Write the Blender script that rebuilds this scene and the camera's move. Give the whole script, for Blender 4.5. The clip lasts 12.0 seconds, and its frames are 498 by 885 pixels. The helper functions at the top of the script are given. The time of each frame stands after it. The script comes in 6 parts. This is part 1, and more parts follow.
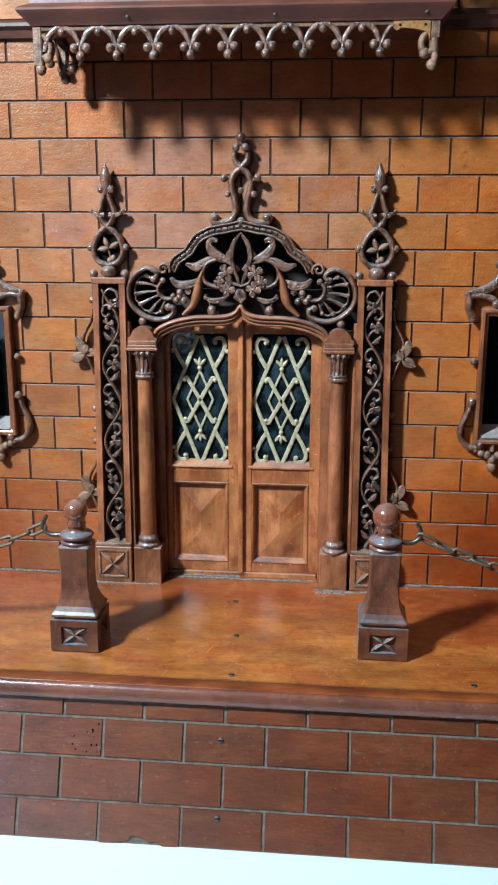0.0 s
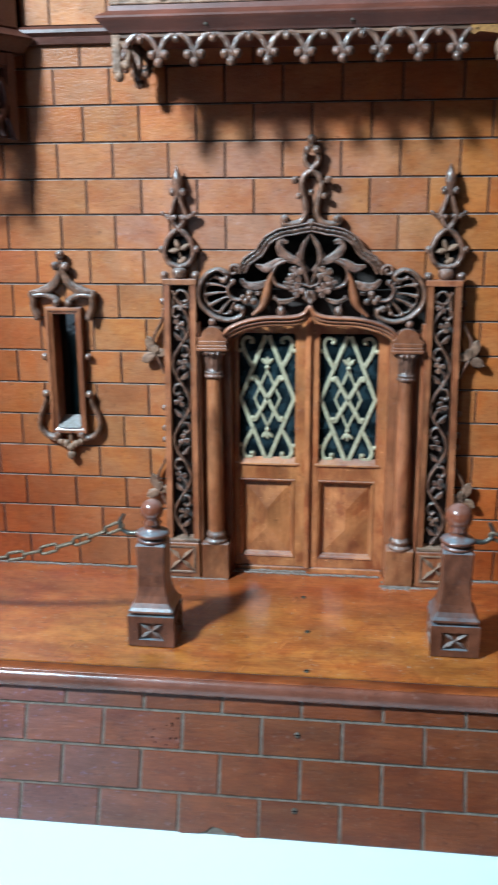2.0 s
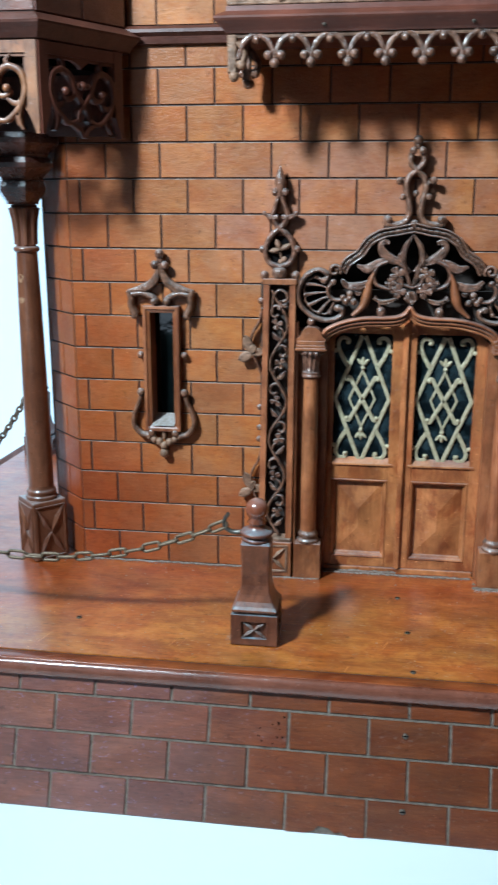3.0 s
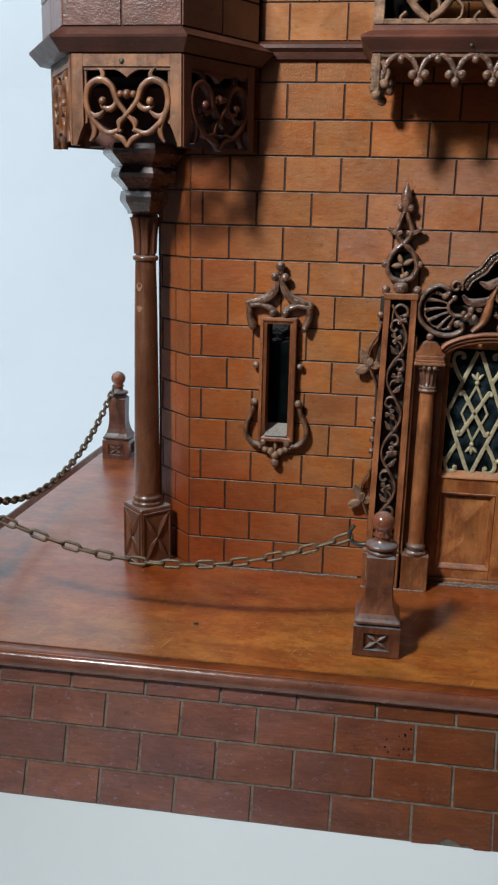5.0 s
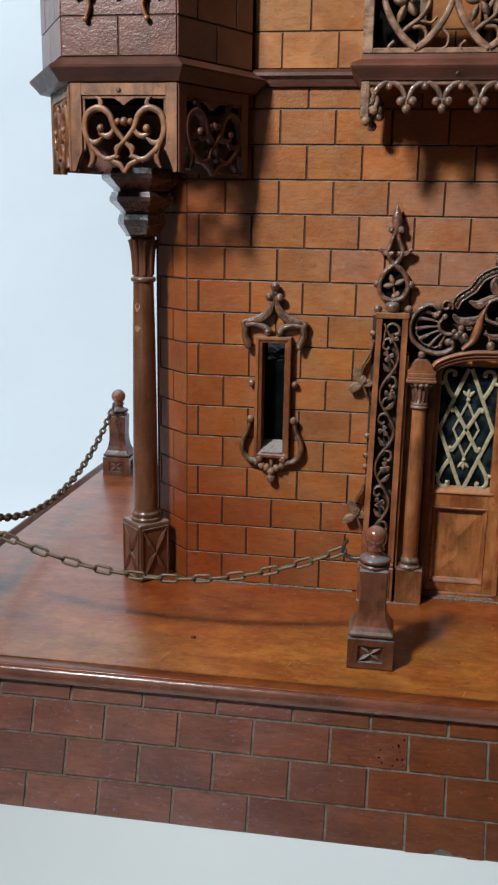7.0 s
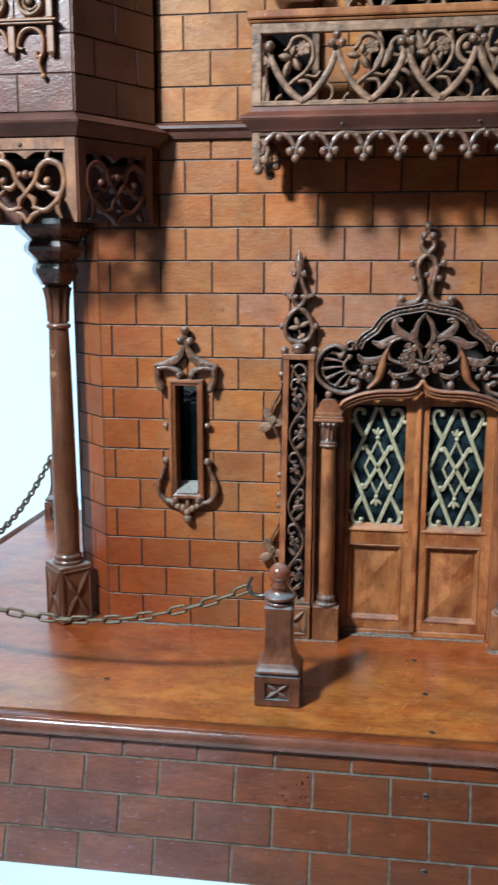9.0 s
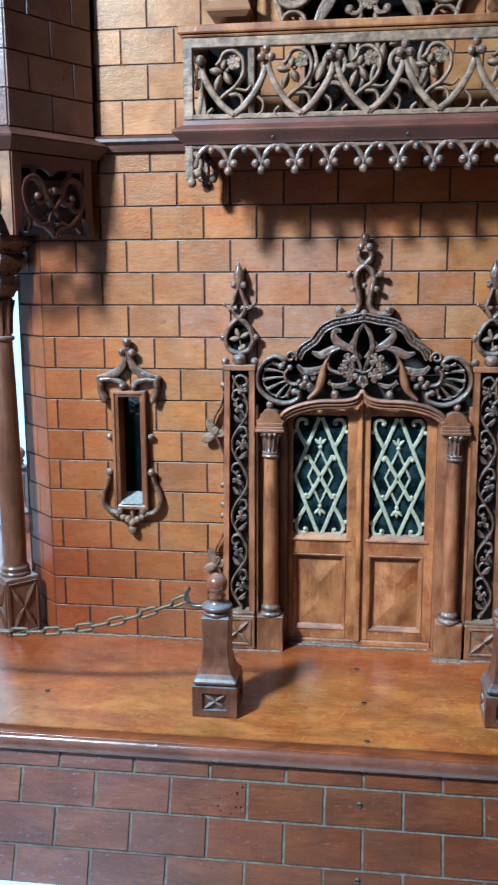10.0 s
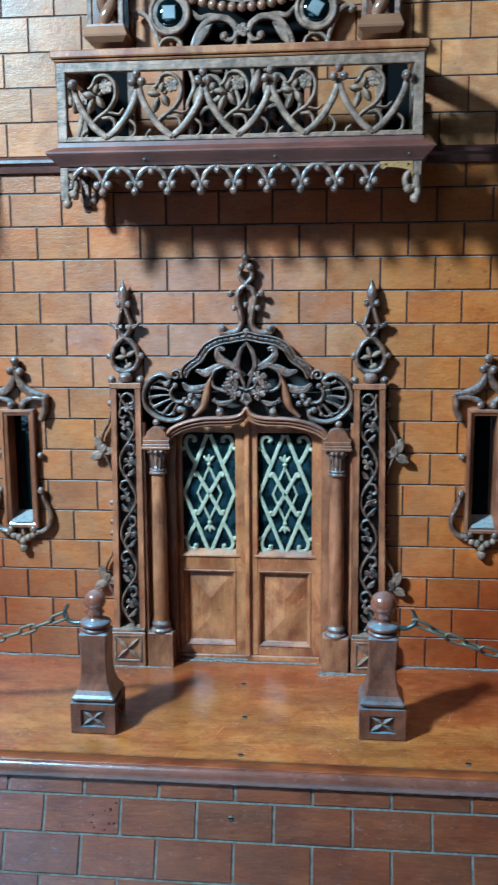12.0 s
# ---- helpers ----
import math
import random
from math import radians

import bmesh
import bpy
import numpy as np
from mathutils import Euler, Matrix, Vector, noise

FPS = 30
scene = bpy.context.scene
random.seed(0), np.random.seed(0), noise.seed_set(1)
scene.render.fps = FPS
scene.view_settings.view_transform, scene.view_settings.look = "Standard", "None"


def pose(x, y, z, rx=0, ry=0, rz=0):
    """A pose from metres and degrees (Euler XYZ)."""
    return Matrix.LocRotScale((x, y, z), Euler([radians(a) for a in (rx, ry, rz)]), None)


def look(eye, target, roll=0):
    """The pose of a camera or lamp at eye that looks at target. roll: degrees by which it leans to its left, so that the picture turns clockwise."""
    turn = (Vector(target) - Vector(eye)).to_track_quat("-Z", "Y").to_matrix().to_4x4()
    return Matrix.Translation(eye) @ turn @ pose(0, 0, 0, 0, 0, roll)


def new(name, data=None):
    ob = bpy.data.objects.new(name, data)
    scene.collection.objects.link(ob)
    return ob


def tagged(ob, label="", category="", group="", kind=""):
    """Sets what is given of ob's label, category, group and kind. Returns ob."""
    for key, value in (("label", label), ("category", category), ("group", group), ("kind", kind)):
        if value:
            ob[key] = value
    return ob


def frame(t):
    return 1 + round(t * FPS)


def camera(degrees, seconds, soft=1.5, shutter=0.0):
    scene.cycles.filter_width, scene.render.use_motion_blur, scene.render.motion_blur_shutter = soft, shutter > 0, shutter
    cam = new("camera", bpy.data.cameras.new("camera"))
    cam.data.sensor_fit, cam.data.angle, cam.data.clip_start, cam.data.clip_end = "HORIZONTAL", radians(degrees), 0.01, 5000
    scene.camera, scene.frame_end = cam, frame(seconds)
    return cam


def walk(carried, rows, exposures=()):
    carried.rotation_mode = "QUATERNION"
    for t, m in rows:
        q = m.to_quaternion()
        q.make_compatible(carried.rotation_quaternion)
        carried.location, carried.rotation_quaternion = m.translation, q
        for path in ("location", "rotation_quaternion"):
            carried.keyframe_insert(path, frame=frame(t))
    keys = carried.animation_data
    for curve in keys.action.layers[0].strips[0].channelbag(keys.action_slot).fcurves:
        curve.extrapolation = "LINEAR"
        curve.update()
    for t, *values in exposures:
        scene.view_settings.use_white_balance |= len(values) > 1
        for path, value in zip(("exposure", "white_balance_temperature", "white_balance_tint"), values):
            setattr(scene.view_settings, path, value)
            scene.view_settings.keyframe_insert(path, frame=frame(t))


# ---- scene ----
cam = camera(30.97, 12.0, 2.1, 0.8)
PATH = [
    (0, (0.0890, -0.8553, 0.3678), (-0.0920, 1.0755, -0.1214), 0.15),
    (0.5, (0.0911, -0.8546, 0.3700), (-0.0895, 1.0735, -0.1299), 0.16),
    (1, (0.0841, -0.8624, 0.3741), (-0.0781, 1.0628, -0.1432), 0.29),
    (1.5, (0.0781, -0.8635, 0.3779), (-0.1030, 1.0596, -0.1407), 0.11),
    (2, (0.0472, -0.8684, 0.3853), (-0.1863, 1.0473, -0.1394), -0.30),
    (2.5, (0.0071, -0.8731, 0.3863), (-0.2518, 1.0384, -0.1420), -0.24),
    (3, (-0.0318, -0.8794, 0.3872), (-0.2982, 1.0311, -0.1413), 0.10),
    (3.5, (-0.0682, -0.8863, 0.3952), (-0.3395, 1.0199, -0.1460), 0.49),
    (5.3, (-0.1418, -0.9025, 0.3984), (-0.4239, 1.0073, -0.1240), 1.46),
    (5.5, (-0.1402, -0.9034, 0.3992), (-0.4280, 1.0061, -0.1213), 1.44),
    (6, (-0.1399, -0.9043, 0.3983), (-0.4302, 1.0070, -0.1141), 1.39),
    (6.5, (-0.1370, -0.9110, 0.4026), (-0.4262, 1.0020, -0.1039), 1.23),
    (8.5, (-0.0757, -0.9233, 0.4011), (-0.3542, 1.0141, -0.0099), 0.24),
    (9, (-0.0459, -0.9206, 0.4018), (-0.3204, 1.0212, 0.0094), 0.01),
    (9.5, (-0.0133, -0.9161, 0.4021), (-0.2794, 1.0295, 0.0229), -0.16),
    (10, (0.0064, -0.9171, 0.4032), (-0.2527, 1.0310, 0.0319), -0.29),
    (10.5, (0.0240, -0.9165, 0.4014), (-0.2261, 1.0346, 0.0398), -0.42),
    (11, (0.0459, -0.9160, 0.4021), (-0.1920, 1.0391, 0.0543), -0.47),
    (11.5, (0.0744, -0.9155, 0.4030), (-0.1500, 1.0427, 0.0637), -0.48),
    (12, (0.0944, -0.9184, 0.4013), (-0.1012, 1.0449, 0.0740), -0.36),
]
walk(cam, [(t, look(eye, target, roll)) for t, eye, target, roll in PATH],
     [(0, 0.91, 4960, -3), (1.5, 0.91, 4780, -5), (2.5, 0.97, 4640, -8), (3.0, 0.70, 4930, -4), (3.5, 0.34, 5450, 1), (5.3, -0.07, 6000, 6), (6.5, -0.05, 6020, 6), (8.5, 0.40, 5560, 1), (9.5, 0.88, 4600, -9), (10.0, 1.05, 4220, -13), (10.5, 1.14, 3940, -17), (11.0, 1.09, 3820, -19), (12, 1.02, 3720, -20)])

# ---------------------------------------------------------------- light
world = bpy.data.worlds.new("world")
scene.world = world
world.use_nodes = True
wn = world.node_tree
sky = wn.nodes.new("ShaderNodeTexSky")
sky.sky_type, sky.sun_disc = "NISHITA", False
sky.sun_elevation, sky.sun_rotation = radians(40), radians(200)
wn.links.new(sky.outputs[0], wn.nodes["Background"].inputs[0])
wn.nodes["Background"].inputs[1].default_value = 0.008


def area_lamp(name, eye, target, size, watts, colour, spread=180):
    data = bpy.data.lights.new(name, "AREA")
    data.spread = radians(spread)
    data.energy, data.color = watts, colour
    if isinstance(size, tuple):
        data.shape, data.size, data.size_y = "RECTANGLE", size[0], size[1]
    else:
        data.shape, data.size = "DISK", size
    ob = new(name, data)
    ob.matrix_world = look(eye, target)
    return ob


area_lamp("gallery_spot_lamp", (-0.73, -0.86, 1.08), (-0.01, -0.10, 0.23), 0.14, 6.2, (1.0, 0.985, 0.925), 92)
# unseen panel added for a soft sheen on the varnish
area_lamp("south_sheen_lamp", (-1.25, -3.42, 0.12), (-1.25, 0, 0.12), (1.3, 0.70), 2.1, (1.0, 0.95, 0.95))
# unseen disk added as fill for the plinth and upward faces
area_lamp("high_fill_lamp", (-1.10, -3.42, 2.10), (-0.4, 0, 0.0), 0.85, 4.5, (0.94, 0.97, 1.0))
# unseen disk facing away from the model, added to brighten the backdrop
area_lamp("backdrop_fill_lamp", (-1.45, 0.62, 0.95), (-1.45, 1.60, 0.05), 2.4, 22.0, (0.965, 0.985, 1.0))


# ---------------------------------------------------------------- materials
def nodes_of(name):
    mat = bpy.data.materials.new(name)
    mat.use_nodes = True
    nt = mat.node_tree
    return mat, nt, nt.nodes["Principled BSDF"], nt.nodes.new, nt.links.new


def ramp(nt, fac, stops):
    r = nt.nodes.new("ShaderNodeValToRGB")
    el = r.color_ramp.elements
    while len(el) < len(stops):
        el.new(0.5)
    for e, (p, c) in zip(el, stops):
        e.position, e.color = p, (*c, 1)
    nt.links.new(fac, r.inputs[0])
    return r.outputs[0]


def mix(nt, fac, a, b, mode="MIX"):
    m = nt.nodes.new("ShaderNodeMix")
    m.data_type, m.blend_type = "RGBA", mode
    for sock, v in ((m.inputs[0], fac), (m.inputs[6], a), (m.inputs[7], b)):
        if isinstance(v, (int, float)):
            sock.default_value = v
        elif isinstance(v, tuple):
            sock.default_value = (*v, 1)
        else:
            nt.links.new(v, sock)
    return m.outputs[2]


def noise_tex(nt, vec, scale, stretch=(1, 1, 1), detail=4, rough=0.6, dist=0.0):
    mp = nt.nodes.new("ShaderNodeMapping")
    mp.inputs["Scale"].default_value = stretch
    nt.links.new(vec, mp.inputs["Vector"])
    n = nt.nodes.new("ShaderNodeTexNoise")
    n.inputs["Scale"].default_value, n.inputs["Detail"].default_value = scale, detail
    n.inputs["Roughness"].default_value, n.inputs["Distortion"].default_value = rough, dist
    nt.links.new(mp.outputs[0], n.inputs["Vector"])
    return n.outputs["Fac"]


def wood(name, dark, light, along="x", gloss=0.3, coat=0.3, vary=0.0, dust=0.0, bump=0.15, stain=0.3, tint=None, dirt=(0.42, 0.42, 0.42), streak=0.10, pits=0.0, cloud=(26, (1, 1, 1)), patch=None, scratch=0.0, fine=0.0, tone_ovals=None):
    """Varnished wood with grain along one axis, blotches, worn gloss and, where asked, dust lying on upward faces."""
    mat, nt, bsdf, add, link = nodes_of(name)
    geo = add("ShaderNodeNewGeometry")
    vec = geo.outputs["Position"]
    if vary:
        info = add("ShaderNodeObjectInfo")
        sh = add("ShaderNodeVectorMath")
        sh.operation = "MULTIPLY_ADD"
        sh.inputs[1].default_value = (3.1, 1.7, 2.3)
        link(info.outputs["Random"], sh.inputs[0])
        link(vec, sh.inputs[2])
        vec = sh.outputs[0]
    stretch = {"x": (streak, 1, 1), "y": (1, streak, 1), "z": (1, 1, streak)}[along]
    grain = noise_tex(nt, vec, 420, stretch, 5, 0.65, 0.3)
    blotch = noise_tex(nt, vec, cloud[0], cloud[1], 4, 0.55)
    col = ramp(nt, grain, [(0.12, dark), (0.88, light)])
    shade = ramp(nt, blotch, [(0.32, (1 - stain,) * 3), (0.66, (1 + stain * 0.35,) * 3)])
    col = mix(nt, 1.0, col, shade, "MULTIPLY")
    for tone, scale, flat in patch if isinstance(patch, list) else [patch] if patch else []:
        worn = ramp(nt, noise_tex(nt, vec, scale, flat, 9, 0.68, 0.8), [(0.44, (1, 1, 1)), (0.60, tone)])
        col = mix(nt, 1.0, col, worn, "MULTIPLY")
    if scratch:
        for turn in (0.5, -0.9):
            rot = add("ShaderNodeVectorRotate")
            rot.rotation_type = "EULER_XYZ"
            rot.inputs["Rotation"].default_value = (turn * 0.6, turn, turn * 1.1)
            link(vec, rot.inputs["Vector"])
            line = ramp(nt, noise_tex(nt, rot.outputs[0], 480, (0.04, 1, 1), 2, 0.5), [(0.735, (0, 0, 0)), (0.765, (scratch,) * 3)])
            col = mix(nt, line, col, tuple(min(1, c * 1.9 + 0.06) for c in light))
    if pits:
        spots = ramp(nt, noise_tex(nt, vec, 210, (0.55, 1, 1), 5, 0.75, 0.4), [(0.26, (1 - pits,) * 3), (0.42, (1,) * 3)])
        col = mix(nt, 1.0, col, spots, "MULTIPLY")
        scuff = ramp(nt, noise_tex(nt, vec, 340, (0.5, 1, 1), 4, 0.7, 0.2), [(0.60, (0,) * 3), (0.76, (pits * 0.28,) * 3)])
        col = mix(nt, scuff, col, dirt)
    if vary:
        hue = add("ShaderNodeHueSaturation")
        a = add("ShaderNodeMapRange")
        a.inputs["To Min"].default_value, a.inputs["To Max"].default_value = 1 - vary, 1 + vary
        link(info.outputs["Random"], a.inputs[0])
        link(a.outputs[0], hue.inputs["Value"])
        b = add("ShaderNodeMapRange")
        b.inputs["To Min"].default_value, b.inputs["To Max"].default_value = 0.5 - vary * 0.025, 0.5 + vary * 0.03
        wrap = add("ShaderNodeMath")
        wrap.operation = "FRACT"
        ten = add("ShaderNodeMath")
        ten.operation = "MULTIPLY"
        ten.inputs[1].default_value = 7.3
        link(info.outputs["Random"], ten.inputs[0])
        link(ten.outputs[0], wrap.inputs[0])
        link(wrap.outputs[0], b.inputs[0])
        link(b.outputs[0], hue.inputs["Hue"])
        link(col, hue.inputs["Color"])
        col = hue.outputs[0]
    for cx, cz, rx, rz, tone, flat in tone_ovals or ():
        # an oval field of changed tone with a ragged edge, on a wall or on a flat board; some paint shade or sheen
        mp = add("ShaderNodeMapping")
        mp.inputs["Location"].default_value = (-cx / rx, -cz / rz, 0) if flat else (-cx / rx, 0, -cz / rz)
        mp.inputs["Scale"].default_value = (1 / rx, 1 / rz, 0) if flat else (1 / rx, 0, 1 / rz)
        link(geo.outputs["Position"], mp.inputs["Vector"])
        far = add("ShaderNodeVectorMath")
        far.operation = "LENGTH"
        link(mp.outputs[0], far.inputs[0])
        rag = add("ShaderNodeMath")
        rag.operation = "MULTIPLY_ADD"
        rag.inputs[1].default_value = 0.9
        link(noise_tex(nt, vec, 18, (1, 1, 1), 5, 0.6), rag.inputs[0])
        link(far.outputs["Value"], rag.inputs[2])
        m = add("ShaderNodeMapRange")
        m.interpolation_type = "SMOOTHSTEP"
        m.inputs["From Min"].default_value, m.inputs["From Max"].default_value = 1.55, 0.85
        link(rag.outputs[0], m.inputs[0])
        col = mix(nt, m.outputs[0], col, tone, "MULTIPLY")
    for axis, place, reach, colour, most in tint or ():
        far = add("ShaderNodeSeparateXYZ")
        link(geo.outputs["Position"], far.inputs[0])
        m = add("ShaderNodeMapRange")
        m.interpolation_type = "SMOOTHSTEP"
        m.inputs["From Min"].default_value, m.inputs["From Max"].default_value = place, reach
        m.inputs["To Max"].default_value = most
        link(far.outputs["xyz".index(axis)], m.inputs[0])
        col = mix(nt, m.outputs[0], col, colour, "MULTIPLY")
    rough = add("ShaderNodeMapRange")
    rough.inputs["To Min"].default_value, rough.inputs["To Max"].default_value = gloss * 0.75, gloss * 1.5
    link(noise_tex(nt, vec, 90, (1, 1, 1), 4, 0.6), rough.inputs[0])
    rgh = rough.outputs[0]
    if dust:
        sep = add("ShaderNodeSeparateXYZ")
        link(geo.outputs["Normal"], sep.inputs[0])
        up = add("ShaderNodeMapRange")
        up.inputs["From Min"].default_value, up.inputs["From Max"].default_value = 0.35, 0.95
        up.inputs["To Max"].default_value = dust
        link(sep.outputs[2], up.inputs[0])
        mul = add("ShaderNodeMath")
        mul.operation = "MULTIPLY"
        link(up.outputs[0], mul.inputs[0])
        link(ramp(nt, noise_tex(nt, geo.outputs["Position"], 130, (1, 1, 1), 4, 0.7), [(0.30, (0.25,) * 3), (0.65, (1,) * 3)]), mul.inputs[1])
        col = mix(nt, mul.outputs[0], col, dirt)
    link(col, bsdf.inputs["Base Color"])
    link(rgh, bsdf.inputs["Roughness"])
    bsdf.inputs["Coat Weight"].default_value, bsdf.inputs["Coat Roughness"].default_value = coat, 0.14
    bmp = add("ShaderNodeBump")
    bmp.inputs["Strength"].default_value, bmp.inputs["Distance"].default_value = bump, 0.001
    both = add("ShaderNodeMath")
    both.operation = "ADD"
    link(grain, both.inputs[0])
    link(noise_tex(nt, vec, 160, (1, 1, 1), 3, 0.5), both.inputs[1])
    high = both.outputs[0]
    if fine:
        # pimples in the varnish
        more = add("ShaderNodeMath")
        more.operation = "MULTIPLY_ADD"
        more.inputs[1].default_value = fine
        link(noise_tex(nt, vec, 560, (1, 1, 1), 2, 0.5), more.inputs[0])
        link(high, more.inputs[2])
        high = more.outputs[0]
    link(high, bmp.inputs["Height"])
    link(bmp.outputs[0], bsdf.inputs["Normal"])
    return mat


def plain(name, colour, rough, metal=0.0, second=None, scale=120, bump=0.05):
    mat, nt, bsdf, add, link = nodes_of(name)
    geo = add("ShaderNodeNewGeometry")
    n = noise_tex(nt, geo.outputs["Position"], scale, (1, 1, 1), 5, 0.65)
    link(ramp(nt, n, [(0.32, colour), (0.68, second or tuple(c * 0.85 for c in colour))]), bsdf.inputs["Base Color"])
    bsdf.inputs["Roughness"].default_value, bsdf.inputs["Metallic"].default_value = rough, metal
    bmp = add("ShaderNodeBump")
    bmp.inputs["Strength"].default_value, bmp.inputs["Distance"].default_value = bump, 0.001
    link(n, bmp.inputs["Height"])
    link(bmp.outputs[0], bsdf.inputs["Normal"])
    return mat


# first oval: warm shade under the balcony put into the brick colour
# left tint: redder wood with the corner's shade painted in
# other ovals: paler and pinker round the crown, darker at both lower ends
BRICK = wood("mahogany_brick", (0.250, 0.095, 0.036), (0.393, 0.170, 0.070), "x", 0.29, 0.12, 0.10, 0.0, 0.27, 0.17, streak=0.22, pits=0.5, patch=[((0.93, 0.80, 0.70), 46, (0.6, 1, 1)), ((1.10, 0.98, 0.72), 13, (1, 1, 1))], scratch=0.35, fine=1.5, tone_ovals=[(0.02, 0.487, 0.22, 0.050, (1.14, 0.78, 0.58), False), (-0.06, 0.372, 0.17, 0.100, (1.0, 1.12, 1.66), False), (0.31, 0.03, 0.17, 0.125, (0.60, 0.43, 0.40), False), (-0.34, 0.05, 0.13, 0.12, (0.90, 0.80, 0.74), False)], tint=[("x", 0.09, 0.23, (1.24, 0.93, 0.43), 0.9), ("x", -0.20, -0.33, (0.80, 0.56, 0.41), 0.9), ("z", 0.19, 0.05, (0.88, 0.69, 0.60), 0.75)])
BRICK.node_tree.nodes["Principled BSDF"].inputs["Coat Roughness"].default_value = 0.13
BRICK.node_tree.nodes["Principled BSDF"].inputs["Specular IOR Level"].default_value = 0.24
# x tint: missing lamplight on the right-hand bricks painted into their colour
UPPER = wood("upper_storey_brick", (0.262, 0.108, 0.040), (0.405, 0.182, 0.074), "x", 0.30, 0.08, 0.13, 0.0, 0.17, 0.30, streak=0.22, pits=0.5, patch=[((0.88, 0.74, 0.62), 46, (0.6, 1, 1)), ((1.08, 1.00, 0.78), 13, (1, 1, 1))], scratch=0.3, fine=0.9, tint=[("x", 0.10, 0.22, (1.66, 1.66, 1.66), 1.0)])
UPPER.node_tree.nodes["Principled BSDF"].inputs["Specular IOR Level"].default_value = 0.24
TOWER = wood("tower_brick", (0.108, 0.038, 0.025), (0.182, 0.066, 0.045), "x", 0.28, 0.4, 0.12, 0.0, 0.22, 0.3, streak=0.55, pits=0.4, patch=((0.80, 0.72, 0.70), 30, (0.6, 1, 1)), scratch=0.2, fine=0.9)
# the oval paints a bluish sheen into the left-hand base bricks
BASE = wood("base_brick", (0.088, 0.0245, 0.009), (0.171, 0.054, 0.019), "x", 0.30, 0.75, 0.06, 0.0, 0.40, 0.24, streak=0.14, pits=0.6, cloud=(34, (0.6, 1, 1)), patch=[((0.78, 0.68, 0.64), 34, (0.3, 1, 1)), ((1.25, 1.08, 0.80), 10, (0.7, 1, 1))], scratch=0.35, fine=0.6, tone_ovals=[(-0.36, -0.05, 0.26, 0.40, (1.33, 1.72, 3.6), False)])
# grime in cracks, and the painted shade of recessed boards
GRIME_SHADE = plain("grime_and_shade", (0.020, 0.012, 0.009), 0.9, 0, (0.045, 0.032, 0.025))
BASE.node_tree.nodes["Principled BSDF"].inputs["Coat Roughness"].default_value = 0.22
SCORE = plain("scored_joint", (0.030, 0.012, 0.007), 0.8, 0, (0.058, 0.024, 0.013), 90)
PUTTY = plain("joint_putty", (0.200, 0.165, 0.130), 0.8, 0, (0.085, 0.060, 0.045), 120)
# the oval turns the front of the terrace paler and more golden
DECK = wood("deck_wood", (0.225, 0.052, 0.010), (0.450, 0.125, 0.023), "x", 0.36, 0.9, 0.0, 0.0, 0.09, 0.40, streak=0.10, pits=0.8, cloud=(22, (0.45, 1, 1)), patch=[((0.78, 0.58, 0.42), 24, (0.45, 1, 1)), ((0.80, 0.70, 0.62), 75, (0.7, 1, 1))], scratch=0.4, tone_ovals=[(-0.10, -0.165, 0.52, 0.112, (1.26, 1.68, 1.36), True)])
DECK.node_tree.nodes["Principled BSDF"].inputs["Coat Roughness"].default_value = 0.25
DECK.node_tree.nodes["Principled BSDF"].inputs["Coat IOR"].default_value = 1.7
NOSE = wood("nosing_wood", (0.058, 0.020, 0.013), (0.114, 0.039, 0.024), "x", 0.42, 0.12, 0.0, 0.0, 0.25, 0.40, pits=0.5, scratch=0.3)
NOSE.node_tree.nodes["Principled BSDF"].inputs["Specular IOR Level"].default_value = 0.35
CORBEL = wood("corbel_wood", (0.050, 0.017, 0.012), (0.100, 0.034, 0.022), "x", 0.24, 0.6, 0.0, 0.25, 0.25, 0.40, dirt=(0.20, 0.21, 0.23), pits=0.5)
EDGE = wood("terrace_edge_wood", (0.18, 0.040, 0.008), (0.34, 0.092, 0.018), "x", 0.34, 0.45, 0.0, 0.0, 0.12, 0.45, streak=0.06, pits=0.5, patch=((0.58, 0.42, 0.36), 30, (0.3, 1, 1)), scratch=0.3)
LIP = wood("terrace_lip_wood", (0.130, 0.045, 0.026), (0.225, 0.080, 0.048), "x", 0.22, 0.5, 0.0, 0.0, 0.30, 0.35, streak=0.2, pits=0.45, scratch=0.3)
CARVED = wood("carved_wood", (0.060, 0.026, 0.015), (0.270, 0.128, 0.076), "z", 0.27, 0.40, 0.12, 0.60, 0.85, 0.70, dirt=(0.38, 0.39, 0.39), streak=0.3, pits=0.85, cloud=(150, (1, 1, 1)), fine=0.7)
GREYED = wood("dusty_carved_wood", (0.140, 0.072, 0.042), (0.345, 0.195, 0.120), "x", 0.40, 0.06, 0.12, 0.40, 0.75, 0.60, dirt=(0.44, 0.34, 0.25), streak=0.2, pits=0.7, cloud=(110, (1, 1, 1)))
GREYED.node_tree.nodes["Principled BSDF"].inputs["Specular IOR Level"].default_value = 0.3
FRAME = wood("frame_wood", (0.190, 0.066, 0.025), (0.405, 0.150, 0.058), "z", 0.36, 0.18, 0.10, 0.35, 0.25, 0.45, pits=0.55, patch=((0.64, 0.52, 0.46), 38, (1, 1, 0.4)), scratch=0.3)
COLUMN = wood("column_wood", (0.100, 0.036, 0.019), (0.205, 0.080, 0.040), "z", 0.28, 0.25, 0.08, 0.5, 0.12, 0.4, pits=0.4, patch=((0.68, 0.60, 0.55), 32, (1, 1, 0.3)), scratch=0.3)
